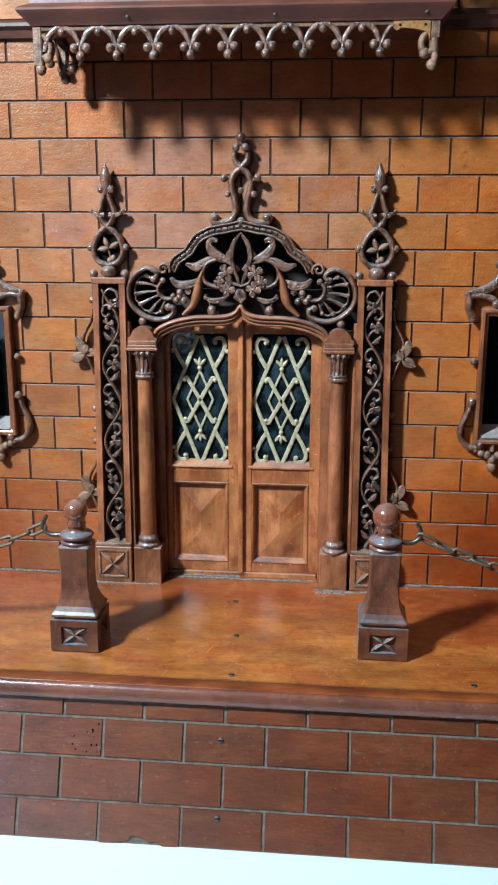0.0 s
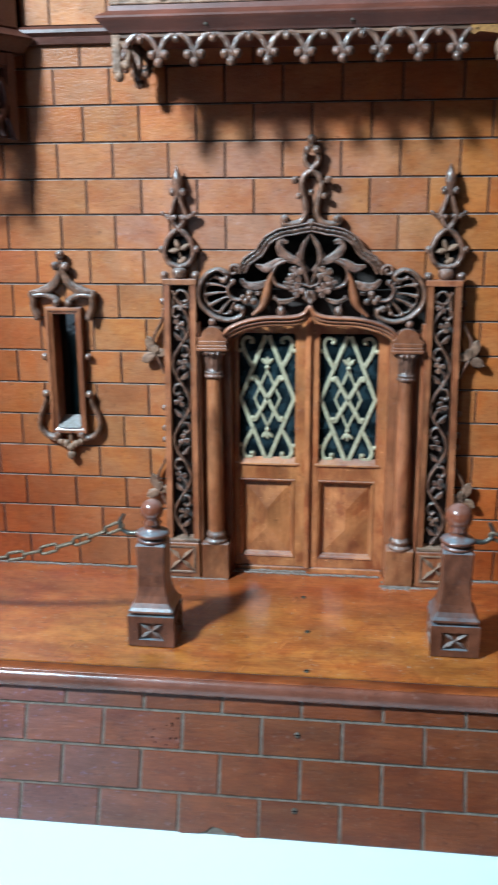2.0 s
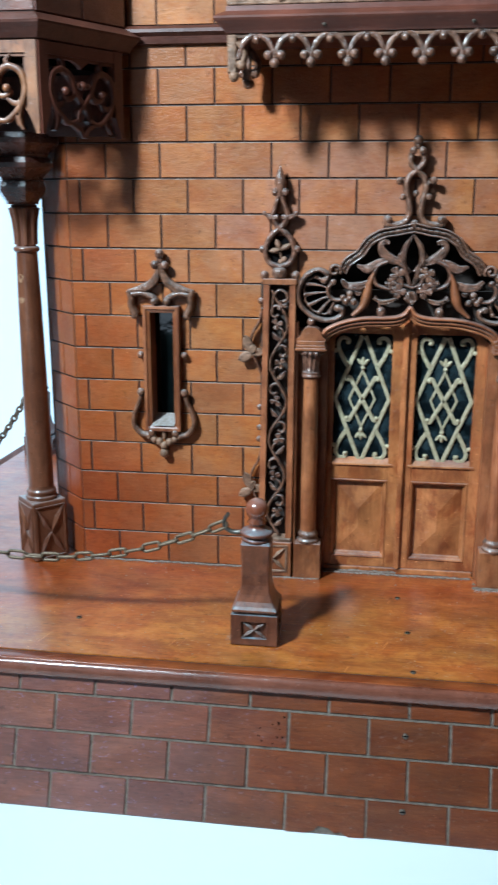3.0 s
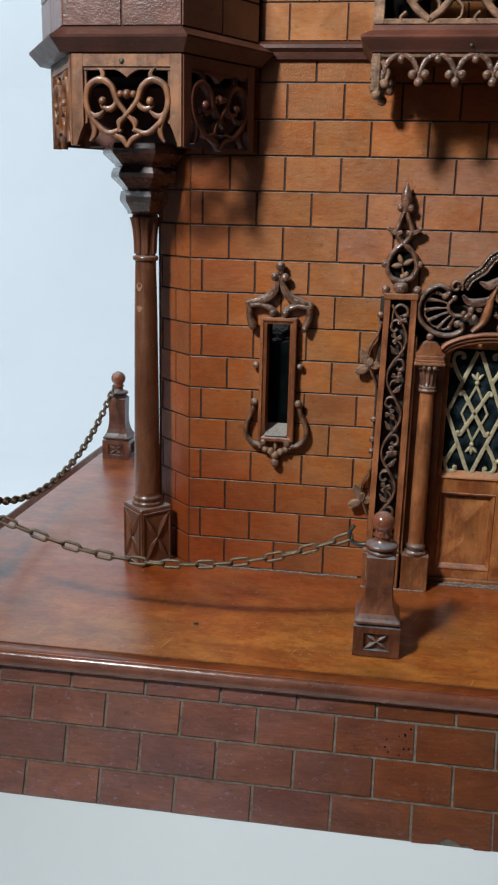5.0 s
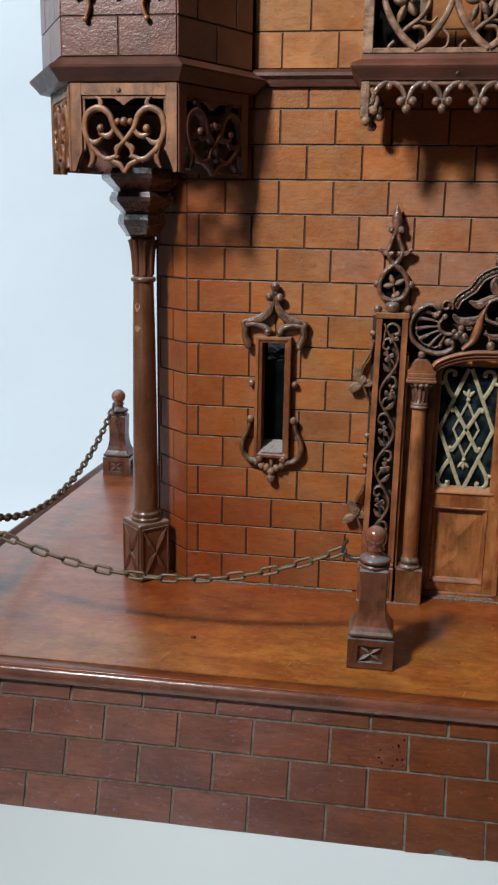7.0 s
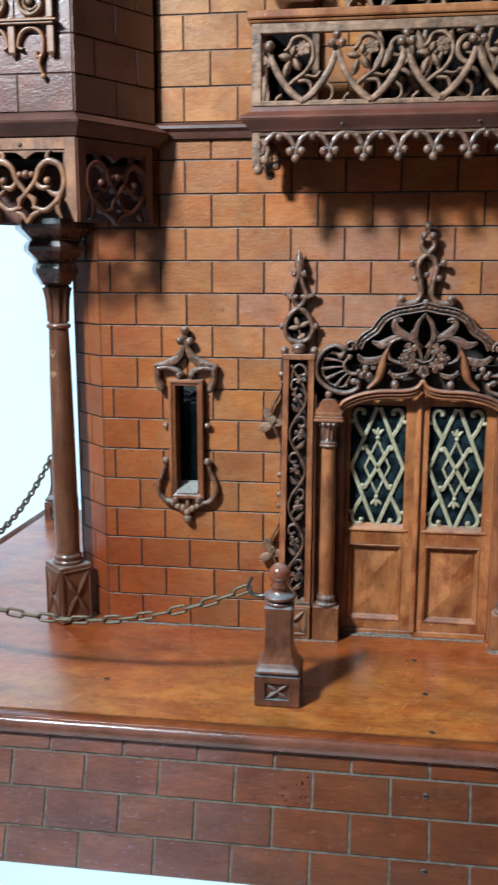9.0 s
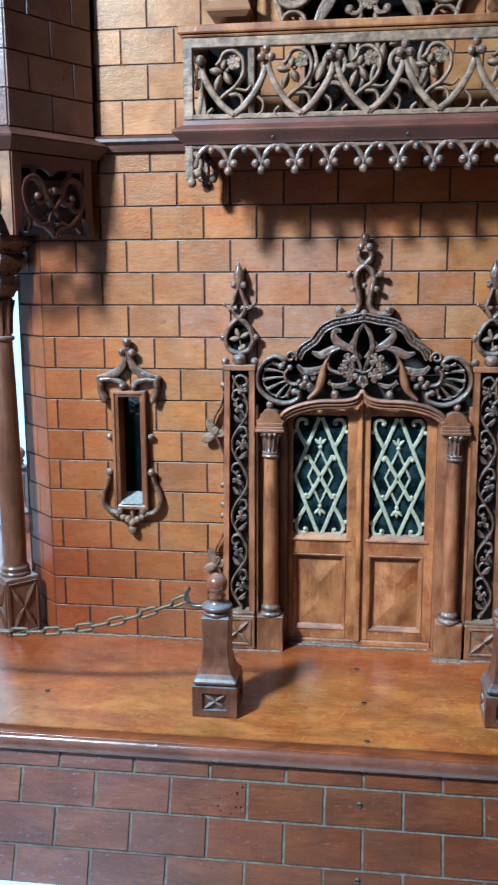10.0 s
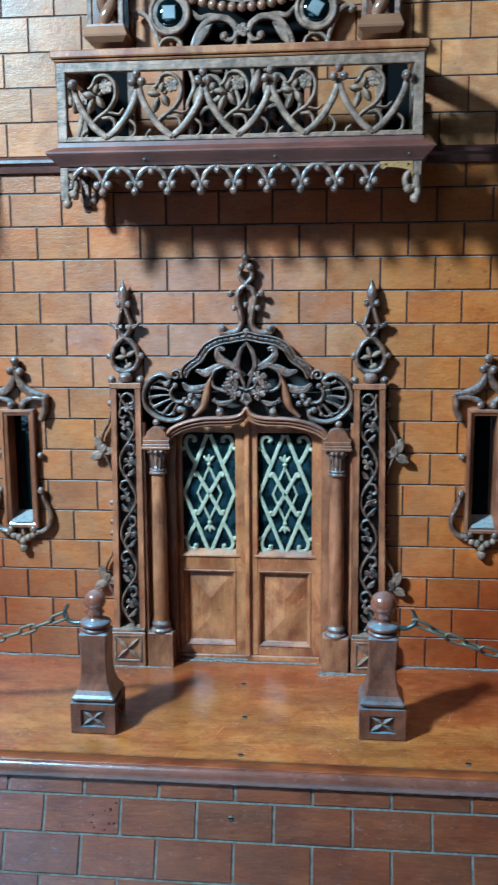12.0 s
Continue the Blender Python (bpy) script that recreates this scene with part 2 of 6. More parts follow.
DOOR = wood("door_wood", (0.268, 0.093, 0.029), (0.510, 0.200, 0.066), "z", 0.34, 0.2, 0.12, 0.3, 0.2, 0.4, pits=0.5, patch=((0.58, 0.42, 0.35), 30, (1, 1, 0.6)), scratch=0.6)
PANEL = wood("oriel_panel_wood", (0.180, 0.074, 0.032), (0.295, 0.130, 0.058), "x", 0.32, 0.3, 0.10, 0.12, 0.12, 0.3)
APRON = wood("apron_wood", (0.150, 0.058, 0.022), (0.300, 0.125, 0.050), "z", 0.40, 0.12, 0.10, 0.30, 0.25, 0.45, pits=0.75, cloud=(90, (1, 1, 0.5)), patch=((0.62, 0.50, 0.45), 40, (1, 1, 0.5)), scratch=0.4)
POST = wood("bollard_wood", (0.122, 0.040, 0.020), (0.238, 0.084, 0.042), "z", 0.30, 0.3, 0.08, 0.8, 0.25, 0.45, dirt=(0.19, 0.26, 0.30), pits=0.6, patch=((0.60, 0.56, 0.56), 60, (1, 1, 0.6)), scratch=0.3)
BALL = wood("polished_ball", (0.15, 0.046, 0.022), (0.27, 0.088, 0.042), "z", 0.16, 0.7, 0.08, 0.25, 0.08, 0.3)
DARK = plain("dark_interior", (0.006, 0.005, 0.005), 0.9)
DARK.node_tree.nodes["Principled BSDF"].inputs["Specular IOR Level"].default_value = 0.05
BRASS = plain("tarnished_brass", (0.50, 0.44, 0.29), 0.50, 0.15, (0.30, 0.24, 0.14), 260, 0.2)
# also serves as painted shade on the tower apron
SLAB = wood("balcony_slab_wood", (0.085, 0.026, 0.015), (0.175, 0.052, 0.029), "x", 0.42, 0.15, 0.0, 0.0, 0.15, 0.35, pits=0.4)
CHAIN = plain("rusty_chain", (0.19, 0.145, 0.095), 0.55, 0.5, (0.11, 0.07, 0.045), 700, 0.3)
IRON = plain("dark_iron", (0.09, 0.10, 0.10), 0.4, 0.8, (0.14, 0.11, 0.08), 600, 0.2)
SCREW = plain("screw_steel", (0.13, 0.11, 0.085), 0.6, 0.4, (0.06, 0.04, 0.03), 900, 0.3)
WHITE = plain("white_table", (0.792, 0.845, 0.885), 0.5, 0, (0.772, 0.825, 0.865), 6, 0.02)
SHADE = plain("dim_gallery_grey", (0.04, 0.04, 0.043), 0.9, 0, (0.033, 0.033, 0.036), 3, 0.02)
WALLP = plain("gallery_white", (0.74, 0.79, 0.83), 0.9, 0, (0.72, 0.77, 0.81), 3, 0.02)
PATCH = plain("bare_wood_patch", (0.40, 0.19, 0.04), 0.6, 0, (0.16, 0.07, 0.02), 420)
JOINT = plain("dusty_joint", (0.060, 0.028, 0.018), 0.9, 0, (0.40, 0.33, 0.28), 75)
BEAD = wood("polished_bead", (0.20, 0.085, 0.045), (0.33, 0.150, 0.080), "x", 0.18, 0.5, 0.1, 0.3, 0.08, 0.3)
SWEPT = plain("swept_dust", (0.26, 0.22, 0.19), 0.9, 0, (0.11, 0.06, 0.035), 330, 0.4)
WORN = plain("worn_varnish", (0.36, 0.22, 0.12), 0.6, 0, (0.20, 0.09, 0.045), 700, 0.2)
SILL = plain("dusty_sill", (0.34, 0.32, 0.31), 0.7, 0, (0.22, 0.18, 0.15), 260, 0.2)


def glass(name, colour, rough=0.06, mottle=2.4):
    mat, nt, bsdf, add, link = nodes_of(name)
    geo = add("ShaderNodeNewGeometry")
    n = noise_tex(nt, geo.outputs["Position"], 70, (1, 1, 1), 3, 0.5)
    link(ramp(nt, n, [(0.42, colour), (0.72, tuple(c * mottle for c in colour))]), bsdf.inputs["Base Color"])
    bsdf.inputs["Roughness"].default_value = rough
    bsdf.inputs["Specular IOR Level"].default_value = 0.7
    bmp = add("ShaderNodeBump")
    bmp.inputs["Strength"].default_value, bmp.inputs["Distance"].default_value = 0.06, 0.002
    link(n, bmp.inputs["Height"])
    link(bmp.outputs[0], bsdf.inputs["Normal"])
    return mat


GLASS = glass("dark_old_glass", (0.004, 0.006, 0.007), 0.06, 7)
GEM = glass("green_black_glass", (0.002, 0.003, 0.003), 0.05)
GEMTOP = glass("pale_cut_glass", (0.165, 0.145, 0.130), 0.4, 1.4)


# ---------------------------------------------------------------- mesh tools
class Shape:
    """Collects vertices and faces; place is a matrix that is applied to all that is added."""

    def __init__(self, place=None):
        self.v, self.f, self.s = [], [], []
        self.place, self.weld = place or Matrix(), False

    def add(self, verts, faces, smooth=False):
        n = len(self.v)
        self.v += [tuple(self.place @ Vector(p)) for p in verts]
        self.f += [tuple(i + n for i in f) for f in faces]
        self.s += [smooth] * len(faces)
        return self

    def hexa(self, lo, hi):
        """A block between two quads (each four corners, counter-clockwise from above)."""
        return self.add(lo + hi, [(3, 2, 1, 0), (4, 5, 6, 7), (0, 1, 5, 4), (1, 2, 6, 5), (2, 3, 7, 6), (3, 0, 4, 7)])

    def box(self, x0, x1, y0, y1, z0, z1, c=0.0):
        if c <= 0:
            q = [(x0, y0), (x1, y0), (x1, y1), (x0, y1)]
            return self.hexa([(x, y, z0) for x, y in q], [(x, y, z1) for x, y in q])
        c = min(c, 0.45 * min(x1 - x0, y1 - y0, z1 - z0))

        def oct_(d, z):
            return [(x0 + c + d, y0 + d, z), (x1 - c - d, y0 + d, z), (x1 - d, y0 + c + d, z), (x1 - d, y1 - c - d, z),
                    (x1 - c - d, y1 - d, z), (x0 + c + d, y1 - d, z), (x0 + d, y1 - c - d, z), (x0 + d, y0 + c + d, z)]
        rings = [oct_(c * 0.6, z0), oct_(0, z0 + c), oct_(0, z1 - c), oct_(c * 0.6, z1)]
        return self.rings(rings)

    def rings(self, rings, smooth=False, closed=False, caps=True):
        """Skins a list of rings of equal length."""
        n, k = len(rings[0]), len(rings)
        verts = [p for r in rings for p in r]
        faces = [(a * n + i, a * n + (i + 1) % n, (a + 1) % k * n + (i + 1) % n, (a + 1) % k * n + i)
                 for a in range(k if closed else k - 1) for i in range(n)]
        self.add(verts, faces, smooth)
        if caps and not closed:
            self.add(rings[0], [tuple(reversed(range(n)))])
            self.add(rings[-1], [tuple(range(n))])
        return self

    def lathe(self, prof, seg=20, at=(0, 0, 0), smooth=True, turn=0.0):
        x, y, z = at
        return self.rings([[(x + r * math.cos(turn + 2 * math.pi * i / seg), y + r * math.sin(turn + 2 * math.pi * i / seg), z + h) for i in range(seg)]
                           for r, h in prof], smooth)

    def ball(self, x, y, z, r, seg=10, squash=1.0):
        k = 6
        return self.lathe([(max(r * math.sin(math.pi * a / k), r * 0.02), -r * squash * math.cos(math.pi * a / k)) for a in range(k + 1)], seg, (x, y, z))

    def ribbon(self, pts, w, d, y=0.0, w1=None, closed=False):
        """A carved strap of rounded section along a line in the x-z plane: w wide, d deep towards -y from the plane y."""
        w1 = w if w1 is None else w1
        P = [Vector((p[0], p[1])) for p in pts]
        n, out = len(P), []
        for i, p in enumerate(P):
            a = P[(i - 1) % n] if closed or i else p
            b = P[(i + 1) % n] if closed or i < n - 1 else p
            t = (b - a).normalized()
            nx, nz = -t.y, t.x
            u = i / max(n - 1, 1)
            h = (w + (w1 - w) * u) / 2
            dd = d * (0.6 + 0.4 * h * 2 / max(w, w1))
            out.append([(p.x + nx * h * s, y - dd * e, p.y + nz * h * s)
                        for s, e in ((1, 0), (1, 0.55), (0.6, 0.92), (0, 1.05), (-0.6, 0.92), (-1, 0.55), (-1, 0))])
        return self.rings(out, True, closed)

    def blade(self, pts, widths, d, y=0.0, groove=0.25, smooth=True):
        """A carved leaf along a line in the x-z plane, its widths spread evenly along it, with a sunk midrib."""
        P = [Vector((p[0], p[1])) for p in pts]
        n, out = len(P), []
        for i, p in enumerate(P):
            a, b = P[max(i - 1, 0)], P[min(i + 1, n - 1)]
            t = (b - a).normalized()
            f = i / (n - 1) * (len(widths) - 1)
            k = min(int(f), len(widths) - 2)
            h = (widths[k] + (widths[k + 1] - widths[k]) * (f - k)) / 2
            out.append([(p.x - t.y * h * c, y - d * e, p.y + t.x * h * c)
                        for c, e in ((1, 0), (1, 0.62), (0.65, 1.0), (0, 1.0 - groove), (-0.65, 1.0), (-1, 0.62), (-1, 0))])
        return self.rings(out, smooth)

    def tube(self, pts, r, seg=8, closed=False, r1=None):
        P = [Vector(p) for p in pts]
        n, out = len(P), []
        up = Vector((0.31, 0.9, 0.27))
        for i, p in enumerate(P):
            a = P[(i - 1) % n] if closed or i else p
            b = P[(i + 1) % n] if closed or i < n - 1 else p
            t = (b - a).normalized()
            side = t.cross(up).normalized()
            top = side.cross(t)
            rr = r if r1 is None else r + (r1 - r) * i / (n - 1)
            out.append([p + (side * math.cos(2 * math.pi * k / seg) + top * math.sin(2 * math.pi * k / seg)) * rr for k in range(seg)])
        return self.rings(out, True, closed)

    def leaf(self, x, z, ang, length, width, y, d=0.002, curl=0.4):
        """A pointed leaf with a raised midrib and drooping edges, from its foot at (x, z)."""
        c, s = math.cos(ang), math.sin(ang)
        prof = [(0.0, 0.14), (0.16, 0.66), (0.42, 1.0), (0.70, 0.90), (0.90, 0.52), (1.0, 0.10)]
        rings = []
        for u, wd in prof:
            h = width / 2 * wd
            px, lift = u * length, d * (1 + curl * math.sin(math.pi * u))
            row = [(px, h, -d * 0.25), (px, h * 0.55, -lift * 0.75), (px, 0, -lift * 1.15), (px, -h * 0.55, -lift * 0.75), (px, -h, -d * 0.25), (px, 0, d * 0.3)]
            rings.append([(x + a * c - b * s, y + e, z + a * s + b * c) for a, b, e in row])
        return self.rings(rings, True)

    def slab(self, outline, y0, y1):
        """A board cut to an outline in the x-z plane, from y0 (front) back to y1."""
        n = len(outline)
        return self.add([(x, y0, z) for x, z in outline] + [(x, y1, z) for x, z in outline],
                        [tuple(range(n)), tuple(reversed(range(n, 2 * n)))] + [(i, i + n, (i + 1) % n + n, (i + 1) % n) for i in range(n)])

    def mesh(self, name):
        me = bpy.data.meshes.new(name)
        me.from_pydata([tuple(p) for p in self.v], [], self.f)
        me.polygons.foreach_set("use_smooth", self.s)
        bm = bmesh.new()
        bm.from_mesh(me)
        if self.weld:
            bmesh.ops.remove_doubles(bm, verts=bm.verts, dist=0.00002)
        bmesh.ops.recalc_face_normals(bm, faces=bm.faces)
        bm.to_mesh(me)
        bm.free()
        return me


def thing(name, label, category, place=None, group="", kind=""):
    ob = new(name)
    ob.empty_display_size = 0.02
    ob.matrix_world = place or Matrix()
    return tagged(ob, label, category, group, kind)


CHISEL = {"carved_wood": 0.00045, "dusty_carved_wood": 0.00040}


def chisel(me, much):
    """Small hand-carved unevenness of an ornament."""
    for v in me.vertices:
        v.co += noise.noise_vector(v.co * 170) * much + noise.noise_vector(v.co * 430) * much * 0.5


def part(name, shape, material, parent, label=""):
    """One mesh object under a thing or a part, in the parent's own axes. shape: a Shape or a mesh to share."""
    me = shape if isinstance(shape, bpy.types.Mesh) else shape.mesh(name)
    if material.name in CHISEL and not me.materials:
        chisel(me, CHISEL[material.name])
    if not me.materials:
        me.materials.append(material)
    ob = new(name, me)
    ob.parent = parent
    if label:
        ob["label"] = label
    return ob


def solid(name, shape, material, label, category, kind="", place=None, group=""):
    me = shape.mesh(name)
    me.materials.append(material)
    ob = new(name, me)
    ob.matrix_world = place or Matrix()
    return tagged(ob, label, category, group, kind)


def spl(pts, n=6):
    """A smooth line through the given points."""
    P = [Vector(p) for p in pts]
    P = [2 * P[0] - P[1]] + P + [2 * P[-1] - P[-2]]
    out = []
    for a, b, c, d in zip(P, P[1:], P[2:], P[3:]):
        for i in range(n):
            t = i / n
            out.append(0.5 * (2 * b + (c - a) * t + (2 * a - 5 * b + 4 * c - d) * t * t + (3 * b - a - 3 * c + d) * t ** 3))
    return [tuple(p) for p in out] + [tuple(P[-2])]


def spiral(cx, cz, r0, r1, a0, a1, n=18):
    """A scroll round (cx, cz) from radius r0 at a0 degrees to r1 at a1 degrees."""
    return [(cx + (r0 + (r1 - r0) * i / n) * math.cos(radians(a0 + (a1 - a0) * i / n)),
             cz + (r0 + (r1 - r0) * i / n) * math.sin(radians(a0 + (a1 - a0) * i / n))) for i in range(n + 1)]


def flip(pts, s):
    return [(p[0] * s, *p[1:]) for p in pts]


def star_panel(sh, w, h, d, rim=0.0022):
    """Four raised carved petals that meet in the middle of a framed field; in local x-z, front towards -y."""
    def loop(a, b, y):
        return [(-a, y, -b), (a, y, -b), (a, y, b), (-a, y, b)]
    a, b = w / 2, h / 2
    sh.rings([loop(a + rim, b + rim, 0.0006), loop(a + rim, b + rim, -0.0012), loop(a + rim * 0.3, b + rim * 0.3, -0.0012), loop(a, b, -d * 0.12)], False, False, False)
    for sx, sz in ((1, 1), (1, -1), (-1, -1), (-1, 1)):
        edge = [(0, 0), (sx * w * 0.28, sz * h * 0.14), (sx * w * 0.50, sz * h * 0.50), (sx * w * 0.14, sz * h * 0.28)]
        q = [(x, -d * (0.55, 0.05, 0.30, 0.05)[k], z) for k, (x, z) in enumerate(edge)]
        mid = (sx * w * 0.25, -d * 0.72, sz * h * 0.25)
        sh.add(q + [mid], [(0, 1, 4), (1, 2, 4), (2, 3, 4), (3, 0, 4)])
        sh.add([(x, 0.0004, z) for x, z in edge] + q, [(0, 1, 5, 4), (1, 2, 6, 5), (2, 3, 7, 6), (3, 0, 4, 7)])
    sh.weld = True
    return sh


def flower(sh, x, z, r, y, petals=5, turn=0.0):
    for i in range(petals):
        a = turn + 2 * math.pi * i / petals
        c, d = math.cos(a), math.sin(a)
        sh.blade([(x + r * k * c, z + r * k * d) for k in (0.12, 0.40, 0.68, 0.90, 1.0)], (0.30 * r, 0.72 * r, 0.95 * r, 0.80 * r, 0.30 * r), 0.0030, y, 0.45)
    sh.ball(x, y - 0.0016, z, r * 0.24, 8)
    return sh


def deck_z(y):
    """The deck falls a little towards its front edge."""
    return 0.0072 + (0.050 * y if y < 0 else 0.0)


# ---------------------------------------------------------------- the gallery round the model
def room_panel(name, x0, x1, y0, y1, z0, z1, label, mat=None):
    return solid(name, Shape().box(x0, x1, y0, y1, z0, z1), mat or WALLP, label, name.split("_")[0], "structure")


# floor, ceiling and dim walls are out of view, dark to limit bounced light
room_panel("floor", -2.6, 2.6, -3.6, 1.7, -1.0, -0.9, "dim grey gallery floor under the plinth", SHADE)
room_panel("ceiling", -2.6, 2.6, -3.6, 1.7, 2.6, 2.7, "dim grey gallery ceiling", SHADE)
room_panel("wall_north", -2.6, 2.6, 1.6, 1.7, -0.9, 2.6, "plain bluish white gallery wall behind the model", WHITE)
# the openings only make room for the two unseen added lamps
south = Shape().box(-2.6, -1.92, -3.6, -3.5, -0.9, 1.2).box(-0.58, 2.6, -3.6, -3.5, -0.9, 1.2)
south.box(-1.92, -0.58, -3.6, -3.5, -0.9, -0.25).box(-1.92, -0.58, -3.6, -3.5, 0.49, 1.2)
south.box(-2.6, -1.6, -3.6, -3.5, 1.6, 2.5).box(-0.6, 2.6, -3.6, -3.5, 1.6, 2.5).box(-2.6, 2.6, -3.6, -3.5, 2.5, 2.6).box(-2.6, 2.6, -3.6, -3.5, 1.2, 1.6)
solid("wall_south", south, SHADE, "added dim grey wall with openings behind the unseen sheen and fill lamps", "wall", "structure")
room_panel("wall_east", 2.5, 2.6, -3.5, 1.6, -0.9, 2.6, "dim grey gallery wall at the side", SHADE)
room_panel("wall_west", -2.6, -2.5, -3.5, 1.6, -0.9, 2.6, "dim grey gallery wall beside the model", SHADE)
solid("display_plinth", Shape().box(-1.25, 1.25, -0.40, 1.59, -0.9, -0.1228, 0.004), WHITE, "smooth white display plinth under the wooden model house", "plinth")

cove = [(1.602 - 0.85 + 0.85 * math.sin(radians(b)), -0.1240 + 0.85 - 0.85 * math.cos(radians(b))) for b in range(0, 91, 3)]
s = Shape().rings([[(x, y, z) for y, z in cove + [(1.64, 0.726), (1.64, -0.16), (0.752, -0.16)]] for x in (-2.45, 1.25)], True)
solid("backdrop_cove", s, WHITE, "smooth white curve from the plinth up to the wall", "backdrop", "structure")


# ---------------------------------------------------------------- bricks
BRICKS = {}


def brick_mesh(w, h, t, c, mat):
    key = (round(w, 4), round(h, 4), mat.name)
    if key not in BRICKS:
        a, b = w / 2, h / 2
        q = [(-a, -b), (a, -b), (a, b), (-a, b)]
        p = [(-a + c, -b + c), (a - c, -b + c), (a - c, b - c), (-a + c, b - c)]
        sh = Shape().rings([[(x, t, z) for x, z in q], [(x, c * 1.6, z) for x, z in q], [(x, 0, z) for x, z in p]])
        me = sh.mesh("brick")
        me.materials.append(mat)
        BRICKS[key] = me
    return BRICKS[key]


def cut(rects, hole):
    """Takes the rectangle hole (x0, x1, z0, z1) out of a list of rectangles."""
    a, b, c, d = hole
    out = []
    for x0, x1, z0, z1 in rects:
        if x1 <= a or x0 >= b or z1 <= c or z0 >= d:
            out.append((x0, x1, z0, z1))
            continue
        if x0 < a:
            out.append((x0, a, z0, z1))
        if x1 > b:
            out.append((b, x1, z0, z1))
        lo, hi = max(x0, a), min(x1, b)
        if z0 < c:
            out.append((lo, hi, z0, c))
        if z1 > d:
            out.append((lo, hi, d, z1))
    return out


rng = random.Random(7)


def lay(parent, place, x0, x1, courses, pitch, gap, mat, holes=(), depth=0.003, chamfer=0.0004):
    """Lays brick courses (z0, z1, phase) on a face whose own x runs along it and whose front is y = 0; place puts the face in the world."""
    for z0, z1, phase in courses:
        n0 = math.floor((x0 - phase) / pitch)
        x = phase + n0 * pitch
        while x < x1 - 1e-6:
            a, b = max(x, x0), min(x + pitch, x1)
            x += pitch
            rects = [(a + gap / 2, b - gap / 2, z0 + gap / 2, z1 - gap / 2)]
            for h in holes:
                rects = cut(rects, h)
            rects = [r for r in rects if r[1] - r[0] > 0.002 and r[3] - r[2] > 0.002]
            if not rects:
                continue
            u0, u1, v0, v1 = min(r[0] for r in rects), max(r[1] for r in rects), min(r[2] for r in rects), max(r[3] for r in rects)
            mx, mz = (u0 + u1) / 2, (v0 + v1) / 2
            if len(rects) == 1:
                me = brick_mesh(u1 - u0, v1 - v0, depth, chamfer, mat)
            else:
                # a brick cut out round the carving stays one piece
                sh = Shape()
                for r in rects:
                    sh.box(r[0] - mx, r[1] - mx, 0, depth, r[2] - mz, r[3] - mz)
                me = sh.mesh("brick")
                me.materials.append(mat)
            ob = part("brick", me, mat, parent)
            ob.matrix_local = place @ pose(mx, rng.uniform(-0.00025, 0.0002), mz, rng.uniform(-0.35, 0.35), 0, rng.uniform(-0.3, 0.3))


PITCH, COURSE = 0.0538, 0.0330
EVEN, ODD = 0.0010, 0.0280
HOLES = [(-0.138, 0.138, 0.0, 0.3045), (-0.2585, -0.2255, 0.160, 0.281), (0.2265, 0.2595, 0.160, 0.281)]
# the pierced crown stands before an opening that follows its outline in steps
STEPS = [(0.3045, 0.1040), (0.3090, 0.1020), (0.3130, 0.0985), (0.3160, 0.0930), (0.3185, 0.0640), (0.3225, 0.0620), (0.3265, 0.0590), (0.3305, 0.0545),
         (0.3345, 0.0485), (0.3385, 0.0455), (0.3425, 0.0420), (0.3465, 0.0370), (0.3500, 0.0310), (0.3530, 0.0230), (0.3550, 0.0)]
for (za, hw), (zb, _) in zip(STEPS, STEPS[1:]):
    HOLES.append((0.0015 - hw, 0.0015 + hw, za, zb))

# ---------------------------------------------------------------- front wall of the model
TOPH = (-0.0620, 0.0630, 0.5420, 0.76)
core = [(-0.3345, 0.42, 0.0, 0.75)]
for h in HOLES + [TOPH]:
    core = cut(core, h)
sh = Shape()
for a, b, c, d in core:
    sh.box(a, b, 0.0012, 0.030, c, d)
wall_front = solid("wall_front", sh, SCORE, "varnished mahogany wall of the model scored into orange-brown bricks", "wall", "structure")
sh = Shape()
chamfer_place = Matrix.Translation((-0.3755, 0.0410, 0)) @ Matrix.Rotation(radians(-45), 4, "Z")
sh.place = chamfer_place
sh.box(0, 0.0580, 0.0012, 0.030, 0.0, 0.75)
wall_corner = solid("wall_corner", sh, SCORE, "slanted mahogany brick corner of the model behind the column", "wall", "structure")
sh = Shape().box(-0.378, -0.350, 0.045, 0.420, 0.0, 0.75).box(0.392, 0.42, 0.031, 0.42, 0.0, 0.75).box(-0.378, 0.42, 0.42, 0.44, 0.0, 0.75).box(-0.378, 0.42, 0.0, 0.44, 0.751, 0.765)
solid("wall_back", sh, COLUMN, "dark mahogany rear and side walls closing the model", "wall", "structure")
# board added in near-black for the shade behind the pierced crown
solid("interior_lining", Shape().box(-0.33, 0.39, 0.040, 0.045, 0.012, 0.74), GRIME_SHADE, "added dark board standing for the shade inside the model behind its windows", "lining", "structure")

# ---------------------------------------------------------------- deck, nosing and battered base
X0, X1, YB = -0.603, 0.62, 0.44
sh = Shape()
secs = [(-0.1900, deck_z(-0.1900)), (-0.1, deck_z(-0.1)), (-0.02, deck_z(-0.02)), (0.03, 0.0072), (0.10, 0.0072), (YB, 0.0072)]
low = [(y, z - 0.014) for y, z in reversed(secs)]
sh.rings([[(X0 + 0.014 + 0.045 * (y + 0.2055), y, z) for y, z in secs + low], [(X1, y, z) for y, z in secs + low]])
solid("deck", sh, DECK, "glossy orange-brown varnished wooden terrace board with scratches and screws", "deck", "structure")


